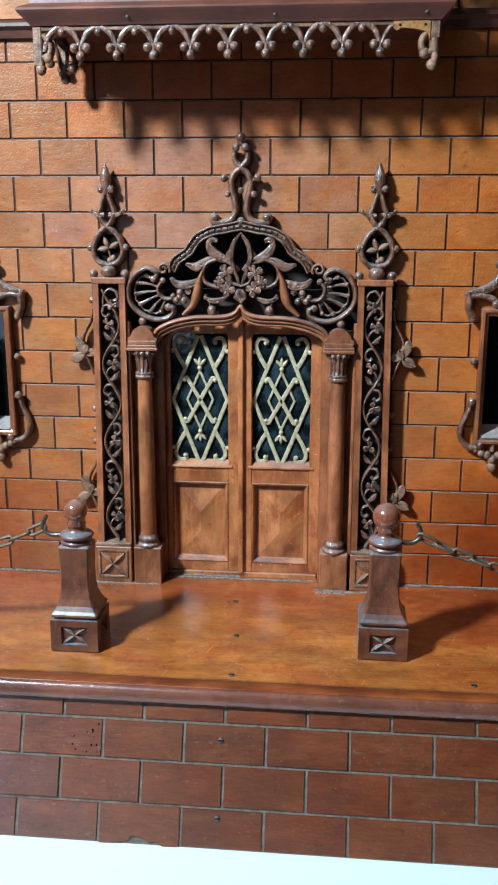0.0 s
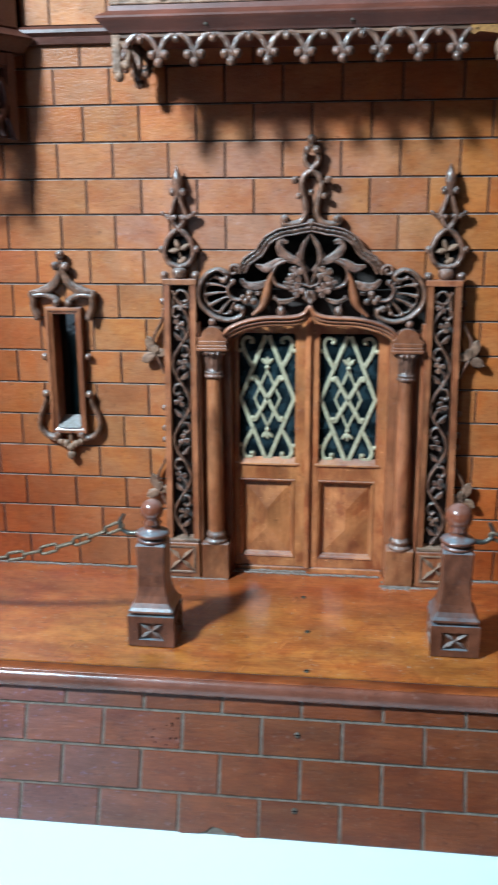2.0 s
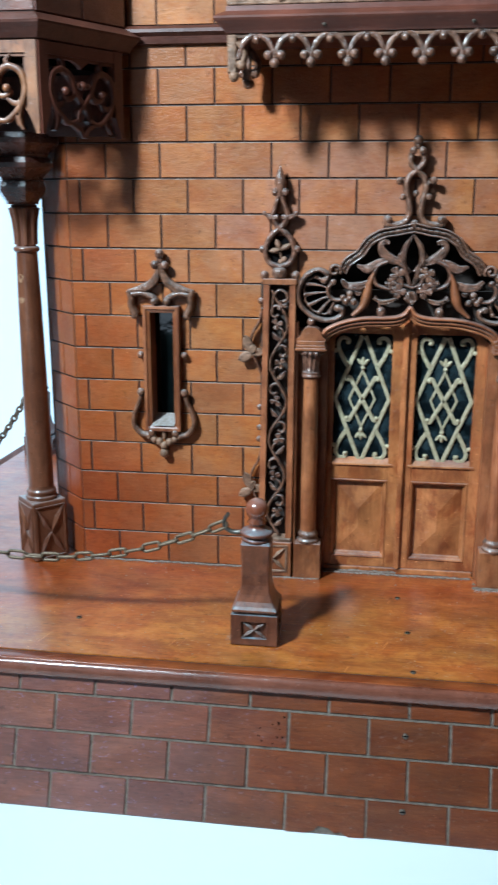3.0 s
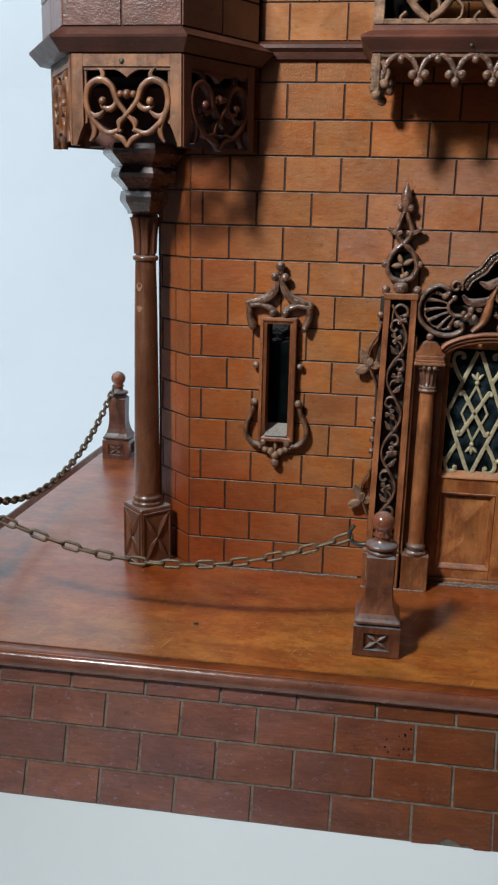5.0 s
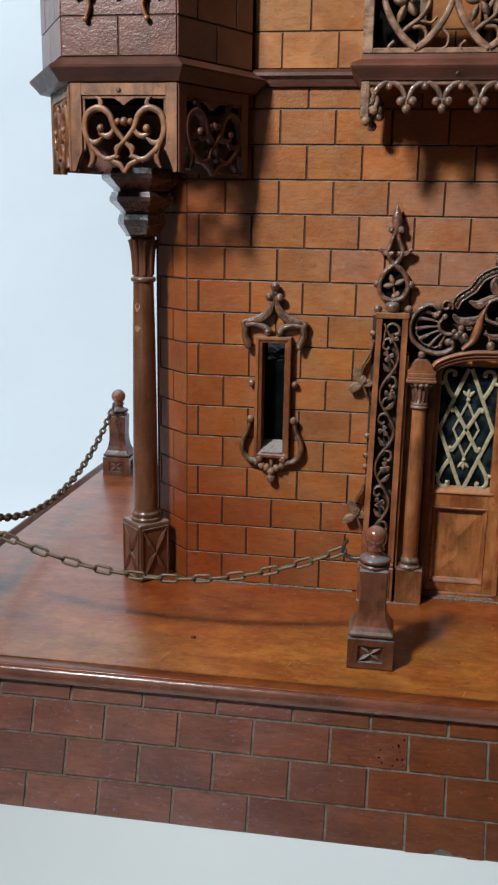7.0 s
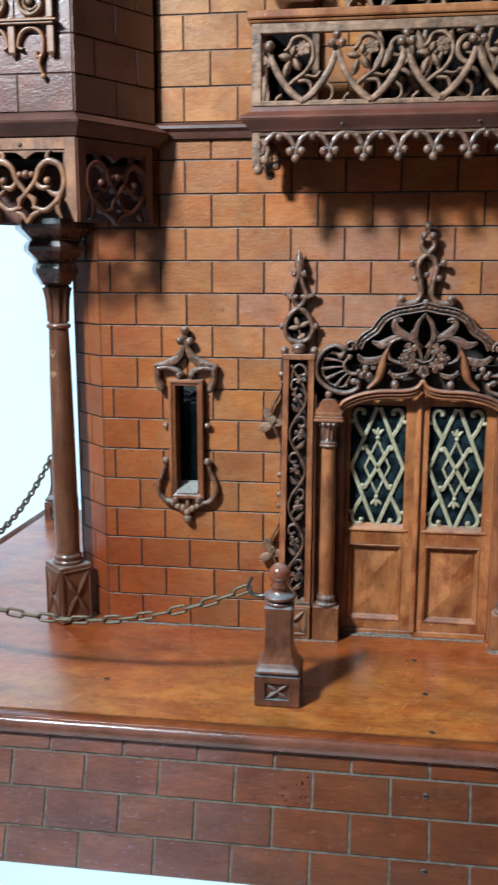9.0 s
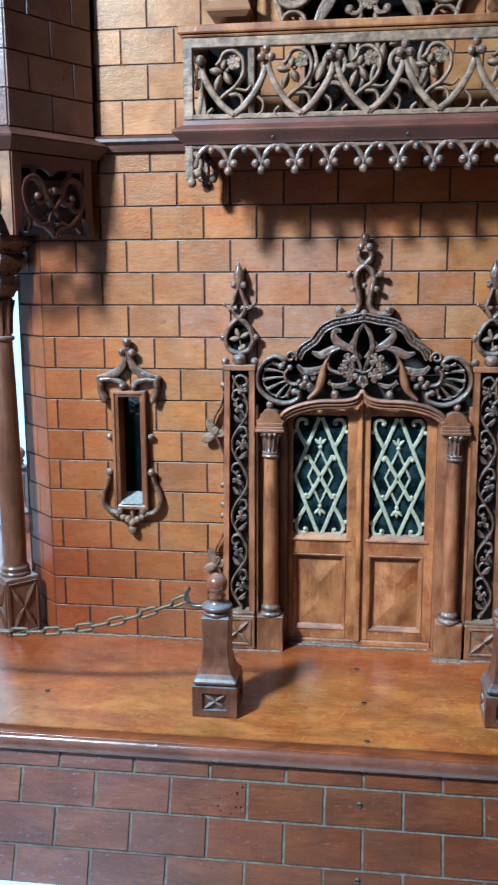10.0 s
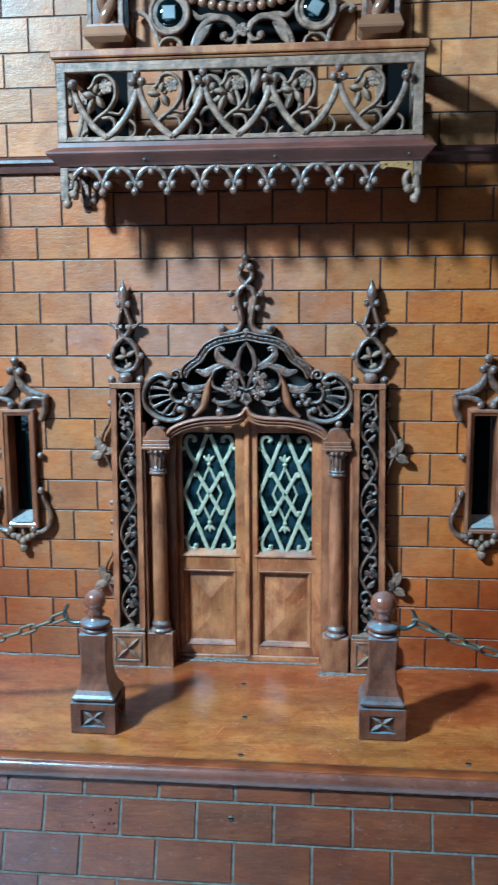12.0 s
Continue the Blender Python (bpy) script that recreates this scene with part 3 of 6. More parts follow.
def nosing(along, name, label):
    prof = [(-0.0115, -0.0018), (-0.0136, -0.0013), (-0.0152, -0.0020), (-0.0167, -0.0036), (-0.0175, -0.0060), (-0.0178, -0.0085), (-0.0178, -0.0122), (-0.0173, -0.0140), (-0.0162, -0.0149), (-0.0140, -0.0152), (0.0, -0.0166), (0.0, -0.0150), (-0.0115, -0.0140)]
    if along == "y":
        prof = [(-0.0115, -0.0005), (-0.0142, -0.0002), (-0.0166, -0.0014), (-0.0174, -0.0042), (-0.0177, -0.0105), (-0.0173, -0.0122), (-0.0162, -0.0134), (-0.0140, -0.0140), (0.0, -0.0160), (0.0, -0.0145), (-0.0115, -0.0135)]
    s = Shape()
    if along == "x":
        y, z = -0.1912, deck_z(-0.1912)
        s.rings([[(x, y + a, z + b) for a, b in prof] for x in (X0 - 0.008, X1)], True)
    else:
        s.rings([[(X0 + 0.0133 + 0.045 * (y + 0.2055) + a, y, z + b) for a, b in prof] for y, z in ((-0.2055, -0.0033), (-0.10, 0.0022), (0.0, 0.0070), (YB + 0.006, 0.0070))], True)
    return solid(name, s, LIP, label, "moulding", "structure")


z = deck_z(-0.1912)
edge = [(-0.0008, -0.0135), (-0.0008, -0.0010), (-0.0014, -0.0002), (-0.0110, -0.0003), (-0.0128, -0.0005), (-0.0135, -0.0010), (-0.0133, -0.0014), (-0.0112, -0.0017), (-0.0112, -0.0132)]
s = Shape().rings([[(x, -0.1912 + p, z + q) for p, q in edge] for x in (X0 + 0.003, X1)], True)
solid("deck_edge_strip", s, EDGE, "narrow orange-brown edge strip of the terrace beyond a dark crack", "deck", "structure")
solid("deck_crack_filler", Shape().box(X0 + 0.003, X1, -0.1922, -0.1896, -0.0125, -0.0036), GRIME_SHADE, "dust and grime in the crack along the terrace", "deck", "structure")
nosing("x", "trim", "rounded dark red mahogany nosing along the terrace edge")
nosing("y", "trim", "rounded mahogany nosing along the side edge of the terrace")

BATTER = math.atan2(0.0385, 0.098)
base_place = Matrix.Translation((0, -0.2058, -0.0219)) @ Matrix.Rotation(-BATTER, 4, "X")
sh = Shape(base_place)
sh.box(X0 + 0.012, X1 - 0.004, 0.0014, 0.030, -0.1085, 0.0115)
base_front = solid("wall_base", sh, PUTTY, "sloping dark red mahogany base wall scored into large bricks with grey joints", "wall", "structure")
solid("wall_base_side", Shape().hexa([(X0 - 0.024, -0.238, -0.1226), (X0 + 0.02, -0.238, -0.1226), (X0 + 0.02, YB, -0.1226), (X0 - 0.024, YB, -0.1226)],
                                     [(X0 + 0.014, -0.195, -0.0155), (X0 + 0.05, -0.195, -0.0155), (X0 + 0.05, YB, -0.0155), (X0 + 0.040, YB, -0.0155)]), BASE,
      "dark mahogany side of the sloping base", "wall", "structure")

# ---------------------------------------------------------------- string course
prof = [(0.0, 0.541), (-0.006, 0.5405), (-0.0095, 0.5375), (-0.0100, 0.5345), (-0.0060, 0.5315), (-0.0045, 0.5255), (0.0, 0.5245)]
sh = Shape().rings([[(x, a, z - 0.0030) for a, z in prof] for x in (-0.285, -0.1640)])
solid("trim", sh, NOSE, "red mahogany string course moulding across the brick wall", "moulding", "structure")
sh = Shape().rings([[(x, a, z) for a, z in prof] for x in (0.1715, 0.42)])
solid("trim", sh, NOSE, "red mahogany string course moulding beside the balcony", "moulding", "structure")


# ---------------------------------------------------------------- screws
def screw(x, y, z, nrm, r=0.0036):
    s = Shape()
    s.lathe([(r * 0.7, -0.001), (r, 0.0), (r * 0.92, 0.0005), (r * 0.2, 0.0006)], 12)
    up = Vector(nrm).to_track_quat("Z", "Y").to_matrix().to_4x4()
    ob = thing("screw", "dull countersunk steel screw head in the wood", "screw", Matrix.Translation((x, y, z)) @ up, "screws")
    part("head", s, SCREW, ob)
    part("slot", Shape().box(-r * 0.85, r * 0.85, -0.0004, 0.0004, 0.0004, 0.0009), DARK, ob, "dark slot")


for x, y in ((0.001, -0.052), (0.009, -0.118), (0.012, -0.1835), (-0.2990, -0.1290), (0.210, -0.182)):
    screw(x, y, deck_z(y) + 0.0001, (0, -0.06, 1), 0.0027)
down = base_place.to_3x3() @ Vector((0, -1, 0))
for x, s in ((0.0066, -0.0235), (0.0062, -0.0840)):
    p = base_place @ Vector((x, -0.0003, s))
    screw(p.x, p.y, p.z, down, 0.0026)


# ---------------------------------------------------------------- bollards and chains
def bollard(x, y, label, hooks, k=1.0):
    """Square carved post with a ball on top; hooks: directions in which a chain hook leaves the collar; k: size of the ball."""
    z0 = deck_z(y)
    ob = thing("bollard", label, "post", pose(x, y, z0), "chain posts of the terrace")
    a = 0.0208
    c, rise = a - 0.0030, 0.0285
    s = Shape()
    s.weld = True
    for i in range(4):
        s.place = Matrix.Rotation(math.pi / 2 * i, 4, "Z")
        rim = [[(-h, -y, rise / 2 - v), (h, -y, rise / 2 - v), (h, -y, rise / 2 + v), (-h, -y, rise / 2 + v)] for h, v, y in ((a, rise / 2, a), (0.0114, 0.0082, a), (0.0108, 0.0076, c))]
        s.rings(rim, False, False, False).add(rim[2], [(0, 1, 2, 3)])
    s.add([(-a, -a, 0), (a, -a, 0), (a, a, 0), (-a, a, 0)], [(3, 2, 1, 0)]).add([(-a, -a, rise), (a, -a, rise), (a, a, rise), (-a, a, rise)], [(0, 1, 2, 3)])
    base = part("base", s, POST, ob)
    for i in range(4):
        s = Shape(Matrix.Rotation(math.pi / 2 * i, 4, "Z") @ Matrix.Translation((0, -c - 0.0004, rise / 2)))
        star_panel(s, 0.0218, 0.0156, 0.0042, 0.0002)
        part("carved_panel", s, CARVED, base, "small sunk four-petal star panel")
    s = Shape()

    def sq(h, z, c=0.12):
        c = h * c
        return [(-h + c, -h, z), (h - c, -h, z), (h, -h + c, z), (h, h - c, z), (h - c, h, z), (-h + c, h, z), (-h, h - c, z), (-h, -h + c, z)]
    s.rings([sq(0.0168, 0.0283), sq(0.0170, 0.0306, 0.06), sq(0.0198, 0.0308, 0.06), sq(0.0203, 0.0318, 0.06), sq(0.0200, 0.0332, 0.06), sq(0.0180, 0.0356, 0.06), sq(0.0158, 0.0395, 0.06), sq(0.0139, 0.0455, 0.07), sq(0.0126, 0.0540, 0.08), sq(0.0122, 0.0640, 0.08), sq(0.0128, 0.0850, 0.08), sq(0.0131, 0.0918, 0.08), sq(0.0114, 0.0932)])
    part("shaft", s, POST, ob)
    s = Shape().lathe([(0.0108, 0.0926), (0.0134, 0.0934), (0.0139, 0.0950), (0.0116, 0.0962), (0.0110, 0.0974), (0.0142, 0.0986), (0.0149, 0.1002), (0.0138, 0.1020), (0.0102, 0.1030), (0.0074, 0.1050), (0.0068, 0.1072), (0.0076, 0.1092)], 24)
    part("collar", s, POST, ob)
    prof = [(0.0076, 0.1088), (0.0088, 0.1100)]
    r = 0.0109 * k
    prof += [(r * math.cos(radians(b)), 0.1190 + r * (0.24 + math.sin(radians(b)))) for b in range(-50, 90, 14)] + [(0.0006, 0.1190 + 1.242 * r)]
    part("ball", Shape().lathe(prof, 24), BALL, ob, "polished round red-brown ball top")
    for hx, hy in hooks:
        pts = spl([(0.013, 0.0995), (0.022, 0.0992), (0.0285, 0.1035), (0.0290, 0.1100), (0.0255, 0.1165)], 5)
        s = Shape(Matrix.Rotation(math.atan2(hy, hx), 4, "Z"))
        s.tube([(u, 0, v) for u, v in pts], 0.0024, 8, False, 0.0017)
        part("hook", s, IRON, ob, "bent dark iron chain hook")
    return ob


bollard(-0.1278, -0.1385, "dark mahogany square bollard with ball top beside the door", [(-1, 0)], 0.94)
bollard(0.1375, -0.1290, "dusty mahogany square bollard with ball top and iron hook", [(1, 0.02)], 1.08)
bollard(-0.5480, -0.1300, "dark mahogany square bollard at the corner of the terrace", [(1, 0), (0.1, 1)])
bollard(0.5480, -0.1290, "dark mahogany square bollard at the far corner of the terrace", [(-1, 0)])
bollard(-0.5300, 0.3950, "dark mahogany square bollard at the rear of the terrace", [(0, -1)])


def link_mesh(length, width, r):
    s = Shape()
    h, w = length / 2 - width / 2, width / 2 - r
    pts = [(h + w * math.cos(radians(a)), w * math.sin(radians(a)), 0) for a in range(-90, 91, 30)] + [(-h - w * math.cos(radians(a)), -w * math.sin(radians(a)), 0) for a in range(-90, 91, 30)]
    s.tube(pts, r, 7, True)
    me = s.mesh("link")
    me.materials.append(CHAIN)
    return me


def chain(p, q, sag, length, width, r, label):
    """A chain of oval links hanging from p to q."""
    p, q = Vector(p), Vector(q)
    ob = thing("chain", label, "chain", Matrix.Translation(p), "chains between the bollards")

    def at(u):
        v = p.lerp(q, u)
        v.z -= sag * 4 * u * (1 - u)
        return v
    me = link_mesh(length, width, r)
    step = length - 2.6 * r
    fine = [at(i / 600) for i in range(601)]
    total, marks, goal = 0.0, [fine[0]], step
    for a, b in zip(fine, fine[1:]):
        total += (b - a).length
        if total >= goal:
            marks.append(b)
            goal += step
    for i, (a, b) in enumerate(zip(marks, marks[1:])):
        d = (b - a).normalized()
        rot = d.to_track_quat("X", "Z").to_matrix().to_4x4()
        lk = part("link", me, CHAIN, ob)
        lk.matrix_local = Matrix.Translation((a + b) / 2 - p) @ rot @ Matrix.Rotation(radians((20 if i % 2 else 105) + rng.uniform(-12, 12)), 4, "X")


chain((-0.1553, -0.1385, 0.107), (-0.520, -0.1305, 0.108), 0.044, 0.0205, 0.0096, 0.00155, "slack rusty brass-coloured chain of long oval links")
chain((0.1645, -0.1285, 0.107), (0.520, -0.1290, 0.108), 0.044, 0.0205, 0.0096, 0.00155, "slack rusty brass-coloured chain of long oval links beyond the door")
chain((-0.545, -0.103, 0.108), (-0.530, 0.367, 0.117), 0.066, 0.0150, 0.0098, 0.0017, "slack dark iron chain of short links along the terrace side")


# ---------------------------------------------------------------- corner column
CX, CY = -0.3820, 0.0060
col = thing("corner_column", "round polished mahogany column on a carved square plinth under the corner tower", "column", pose(CX, CY, 0.0072))
turn = Matrix.Rotation(radians(45), 4, "Z")
a = 0.0192
plinth = part("plinth", Shape(turn).box(-a, a, -a, a, 0, 0.0650, 0.0010), COLUMN, col)
for i in range(4):
    s = Shape(turn @ Matrix.Rotation(math.pi / 2 * i, 4, "Z") @ Matrix.Translation((0, -a - 0.0001, 0.031)))
    star_panel(s, 0.030, 0.055, 0.0036, 0.0018)
    part("carved_panel", s, COLUMN, plinth, "tall carved four-petal star")
prof = [(0.0165, 0.0650), (0.0172, 0.0672), (0.0160, 0.0692), (0.0148, 0.0700), (0.0158, 0.0716), (0.0160, 0.0735), (0.0148, 0.0752), (0.0138, 0.0762), (0.0134, 0.080)]
part("base_ring", Shape().lathe(prof, 28), COLUMN, col)
part("shaft", Shape().lathe([(0.0134, 0.080), (0.0135, 0.12), (0.0128, 0.20), (0.0117, 0.28), (0.0106, 0.326)], 28), COLUMN, col)
part("neck_ring", Shape().lathe([(0.0104, 0.3255), (0.0126, 0.3265), (0.0132, 0.3285), (0.0126, 0.3305), (0.0108, 0.3312)], 24), COLUMN, col)
for z, b, h in ((0.300, 248, 0.0045), (0.278, 250, 0.0030)):
    b = radians(b)
    spot = [(0.0112 * math.cos(b + 0.30 * math.cos(a) * (1 + 0.3 * math.sin(3 * a))), 0.0112 * math.sin(b + 0.30 * math.cos(a) * (1 + 0.3 * math.sin(3 * a))), z + h * math.sin(a)) for a in [2 * math.pi * k / 12 for k in range(12)]]
    r = 0.0117 + (0.28 - z) * 0.024
    s = Shape().rings([[(x * k / 0.0112, y * k / 0.0112, q) for x, y, q in spot] for k in (r - 0.0010, r + 0.0003)])
    part("worn_spot", s, WORN, col, "pale chip in the varnish")
bell = part("capital", Shape().lathe([(0.0102, 0.3310), (0.0098, 0.342), (0.0104, 0.356), (0.0118, 0.3655), (0.0130, 0.3690), (0.0128, 0.3715), (0.0100, 0.3720)], 24), COLUMN, col)
for i in range(8):
    b = 2 * math.pi * (i + 0.5) / 8
    path = [(0.0098, 0.333), (0.0100, 0.344), (0.0108, 0.357), (0.0124, 0.3655), (0.0132, 0.3690)]
    s = Shape().tube([(r * math.cos(b), r * math.sin(b), z) for r, z in path], 0.0018, 8, False, 0.0026)
    part("capital_leaf", s, COLUMN, bell)
for z0, z1, r0, r1, r2 in ((0.3720, 0.3945, 0.0170, 0.0250, 0.0235), (0.3945, 0.4165, 0.0220, 0.0335, 0.0310), (0.4165, 0.4385, 0.0290, 0.0415, 0.0390)):
    h = z1 - z0
    s = Shape().lathe([(r0, z0), (r0 * 1.03, z0 + h * 0.10), (r1, z0 + h * 0.55), (r1, z0 + h * 0.74), (r2, z0 + h * 0.97), (r2 * 0.8, z1)], 6, (0.000, -0.004, 0), False, 0.0)
    part("corbel_tier", s, CORBEL, col, "dark six-sided corbel step")

# ---------------------------------------------------------------- hexagonal corner tower
HX, HY, HS = -0.3705, -0.0090, 0.1050


def hexagon(r, z):
    return [(HX + r * math.cos(radians(60 * i)), HY + r * math.sin(radians(60 * i)), z) for i in range(6)]


tower = thing("corner_tower", "six-sided projecting mahogany brick tower with pierced apron panels", "tower", Matrix.Translation((-0.0025, 0, -0.0040)))
part("core", Shape().rings([hexagon(HS - 0.0014, 0.538), hexagon(HS - 0.0014, 0.74)]), SCORE, tower)
part("moulding", Shape().rings([hexagon(HS - 0.004, 0.5170), hexagon(HS + 0.0035, 0.5185), hexagon(HS + 0.0070, 0.5225), hexagon(HS + 0.0135, 0.5290), hexagon(HS + 0.0140, 0.5310), hexagon(HS + 0.0070, 0.5350), hexagon(HS + 0.0005, 0.5385), hexagon(HS - 0.02, 0.5390)]), NOSE, tower, "dark red stepped tower moulding")
# soffit coloured near-black for the shade under the tower
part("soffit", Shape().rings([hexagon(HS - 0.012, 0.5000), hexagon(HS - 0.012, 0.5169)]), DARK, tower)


def face_place(i):
    """The face between corners i and i + 1 of the hexagon: its x runs along the face, y = 0 is the face, seen from outside left to right."""
    p, q = Vector(hexagon(HS, 0)[i]), Vector(hexagon(HS, 0)[(i + 1) % 6])
    d = (q - p).normalized()
    return Matrix(((d.x, -d.y, 0, p.x), (d.y, d.x, 0, p.y), (0, 0, 1, 0), (0, 0, 0, 1)))


AS = 0.0970


def apron_place(i):
    """The apron's own, smaller hexagon, which meets the tower at its front and outer corner."""
    c = Vector((HX + 0.5 * (HS - AS), HY - 0.866 * (HS - AS), 0))
    p, q = (c + Vector((AS * math.cos(radians(60 * k)), AS * math.sin(radians(60 * k)), 0)) for k in (i, i + 1))
    d = (q - p).normalized()
    return Matrix(((d.x, -d.y, 0, p.x), (d.y, d.x, 0, p.y), (0, 0, 1, 0), (0, 0, 0, 1)))


def apron(i):
    """One pierced panel: a bevelled frame with pointed feet, a cusped head and a heart of two crossing scrolls."""
    # the face turned from the lamp takes a darker wood as painted shade
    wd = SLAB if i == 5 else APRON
    w, z0, z1 = AS, 0.4425, 0.5172
    m, t = w / 2, 0.0098
    s = Shape(apron_place(i))
    s.slab([(0.0002, z1), (t, z1), (t, 0.4600), (t - 0.0030, 0.4530), (0.0030, z0), (0.0002, z0 + 0.0005)], -0.0020, 0.0060)
    s.slab([(w - 0.0002, z1), (w - t, z1), (w - t, 0.4600), (w - t + 0.0030, 0.4530), (w - 0.0030, z0), (w - 0.0002, z0 + 0.0005)], -0.0020, 0.0060)
    s.box(t + 0.0002, w - t - 0.0002, -0.0018, 0.0058, 0.5072, z1 - 0.0002)
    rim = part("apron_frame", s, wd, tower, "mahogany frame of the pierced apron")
    s = Shape(apron_place(i))
    u0, u1 = t - 0.0004, w - t + 0.0004
    lobes = [(u0, 0.5074)] + [(u0 + (u1 - u0) * k / 24, 0.5052 - 0.0065 * max(0.0, 1 - abs(k - 12) / 3.5) ** 1.6 - 0.0010 * abs(k - 12) / 12) for k in range(25)] + [(u1, 0.5074)]
    s.slab(lobes, -0.0004, 0.0045)
    for x, e in ((t, 1), (w - t, -1)):
        s.slab([(x, 0.5070), (x + e * 0.0026, 0.5050), (x + e * 0.0026, 0.4620), (x, 0.4600)], 0.0004, 0.0050)
    part("scalloped_edge", s, wd, rim, "sunk inner edge with a pointed cusp")
    for sg in (1, -1):
        s = Shape(apron_place(i) @ Matrix.Translation((m, 0.0006 if sg < 0 else 0.0, 0)))
        strand = [(0.0061, 0.4560), (0.0167, 0.4532), (0.0250, 0.4580), (0.0325, 0.4665), (0.0366, 0.4790), (0.0338, 0.4915), (0.0232, 0.4968), (0.0137, 0.4912), (0.0092, 0.4800), (0.0014, 0.4703), (-0.0056, 0.4625), (-0.0071, 0.4565), (-0.0055, 0.4545)]
        s.blade(flip(spl(strand, 5), sg), (0.0040, 0.0048, 0.0052, 0.0056, 0.0058, 0.0052, 0.0040, 0.0034, 0.0034), 0.0070, 0.0035, 0.12)
        s.blade(flip(spl([(0.0096, 0.4815), (0.0110, 0.4760), (0.0160, 0.4730), (0.0215, 0.4745), (0.0225, 0.4785)], 5), sg), (0.0024, 0.0044, 0.0050, 0.0042, 0.0030), 0.0066, 0.0035, 0.12)
        s.ball(sg * 0.0212, -0.0025, 0.4792, 0.0036)
        s.blade(flip(spl([(0.0355, 0.4730), (0.0310, 0.4676), (0.0258, 0.4676), (0.0205, 0.4715)], 4), sg), (0.0022, 0.0052, 0.0050, 0.0016), 0.0066, 0.0035)
        s.blade(flip(spl([(0.0150, 0.4535), (0.0085, 0.4505), (0.0040, 0.4478), (0.0, 0.4418)], 4), sg), (0.0026, 0.0044, 0.0046, 0.0036), 0.0060, 0.0030, 0.12)
        s.blade(flip(spl([(0.0338, 0.4680), (0.0298, 0.4580), (0.0300, 0.4520), (0.0335, 0.4460)], 4), sg), (0.0026, 0.0046, 0.0052, 0.0020), 0.0064, 0.0035)
        s.blade(flip(spl([(0.0228, 0.4960), (0.0212, 0.5005), (0.0222, 0.5035), (0.0255, 0.5062)], 4), sg), (0.0050, 0.0046, 0.0034, 0.0012), 0.0060, 0.0035)
        s.blade(flip(spl([(0.0070, 0.4575), (0.0078, 0.4625), (0.0050, 0.4660)], 3), sg), (0.0030, 0.0044, 0.0020), 0.0062, 0.0035)
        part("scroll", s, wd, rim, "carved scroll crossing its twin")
    for k, r in ((-0.0058, 0.0030), (0.0, 0.0040), (0.0058, 0.0030)):
        part("bead", Shape(apron_place(i) @ Matrix.Translation((m, 0, 0))).ball(k, -0.0005, 0.4850, r, 10), wd, rim)


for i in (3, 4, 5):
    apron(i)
# dark board put where the inside of the apron is only in shade
part("inner_lining", Shape().box(HX - 0.060, HX + AS - 0.012, -0.0080, -0.0030, 0.4460, 0.5165), SLAB, tower, "added dark board standing for the shade inside the pierced apron")
for i in (0, 1, 2):
    part("inner_board", Shape(apron_place(i)).box(0.0, AS, 0.001, 0.006, 0.4450, 0.5168), COLUMN, tower)
s = Shape(face_place(4) @ Matrix.Translation((HS / 2, -0.0022, 0.5115)) @ Matrix.Rotation(radians(90), 4, "X"))
s.lathe([(0.0022, 0), (0.0020, 0.0006), (0.0008, 0.001)], 10)
part("nail", s, SCREW, tower)

# carved window surround of the tower front
s = Shape(face_place(4))
x0, x1 = 0.0130, 0.0905
s.box(x0 - 0.0005, x1 + 0.0005, -0.0095, 0.0, 0.6118, 0.6168, 0.0006)
s.box(x0 - 0.0035, x1 + 0.0035, -0.0112, -0.0020, 0.6140, 0.6158, 0.0005)
s.box(x0, x0 + 0.0055, -0.0085, 0.0, 0.6172, 0.72, 0.0005)
s.box(x1 - 0.0055, x1, -0.0085, 0.0, 0.6172, 0.72, 0.0005)
surround = part("window_surround", s, PANEL, tower, "light mahogany window surround")
for x, r in ((x0 + 0.0030, 0), (0.0515, 0), (x1 - 0.0030, 0)):
    s = Shape(face_place(4))
    s.hexa([(x - 0.0006, -0.0035, 0.5850), (x + 0.0006, -0.0035, 0.5850), (x + 0.0006, 0, 0.5850), (x - 0.0006, 0, 0.5850)],
           [(x - 0.0030, -0.0070, 0.5885), (x + 0.0030, -0.0070, 0.5885), (x + 0.0030, 0, 0.5885), (x - 0.0030, 0, 0.5885)])
    s.box(x - 0.0030, x + 0.0030, -0.0070, 0.0, 0.5886, 0.6118, 0.0005)
    part("pendant", s, PANEL, surround)
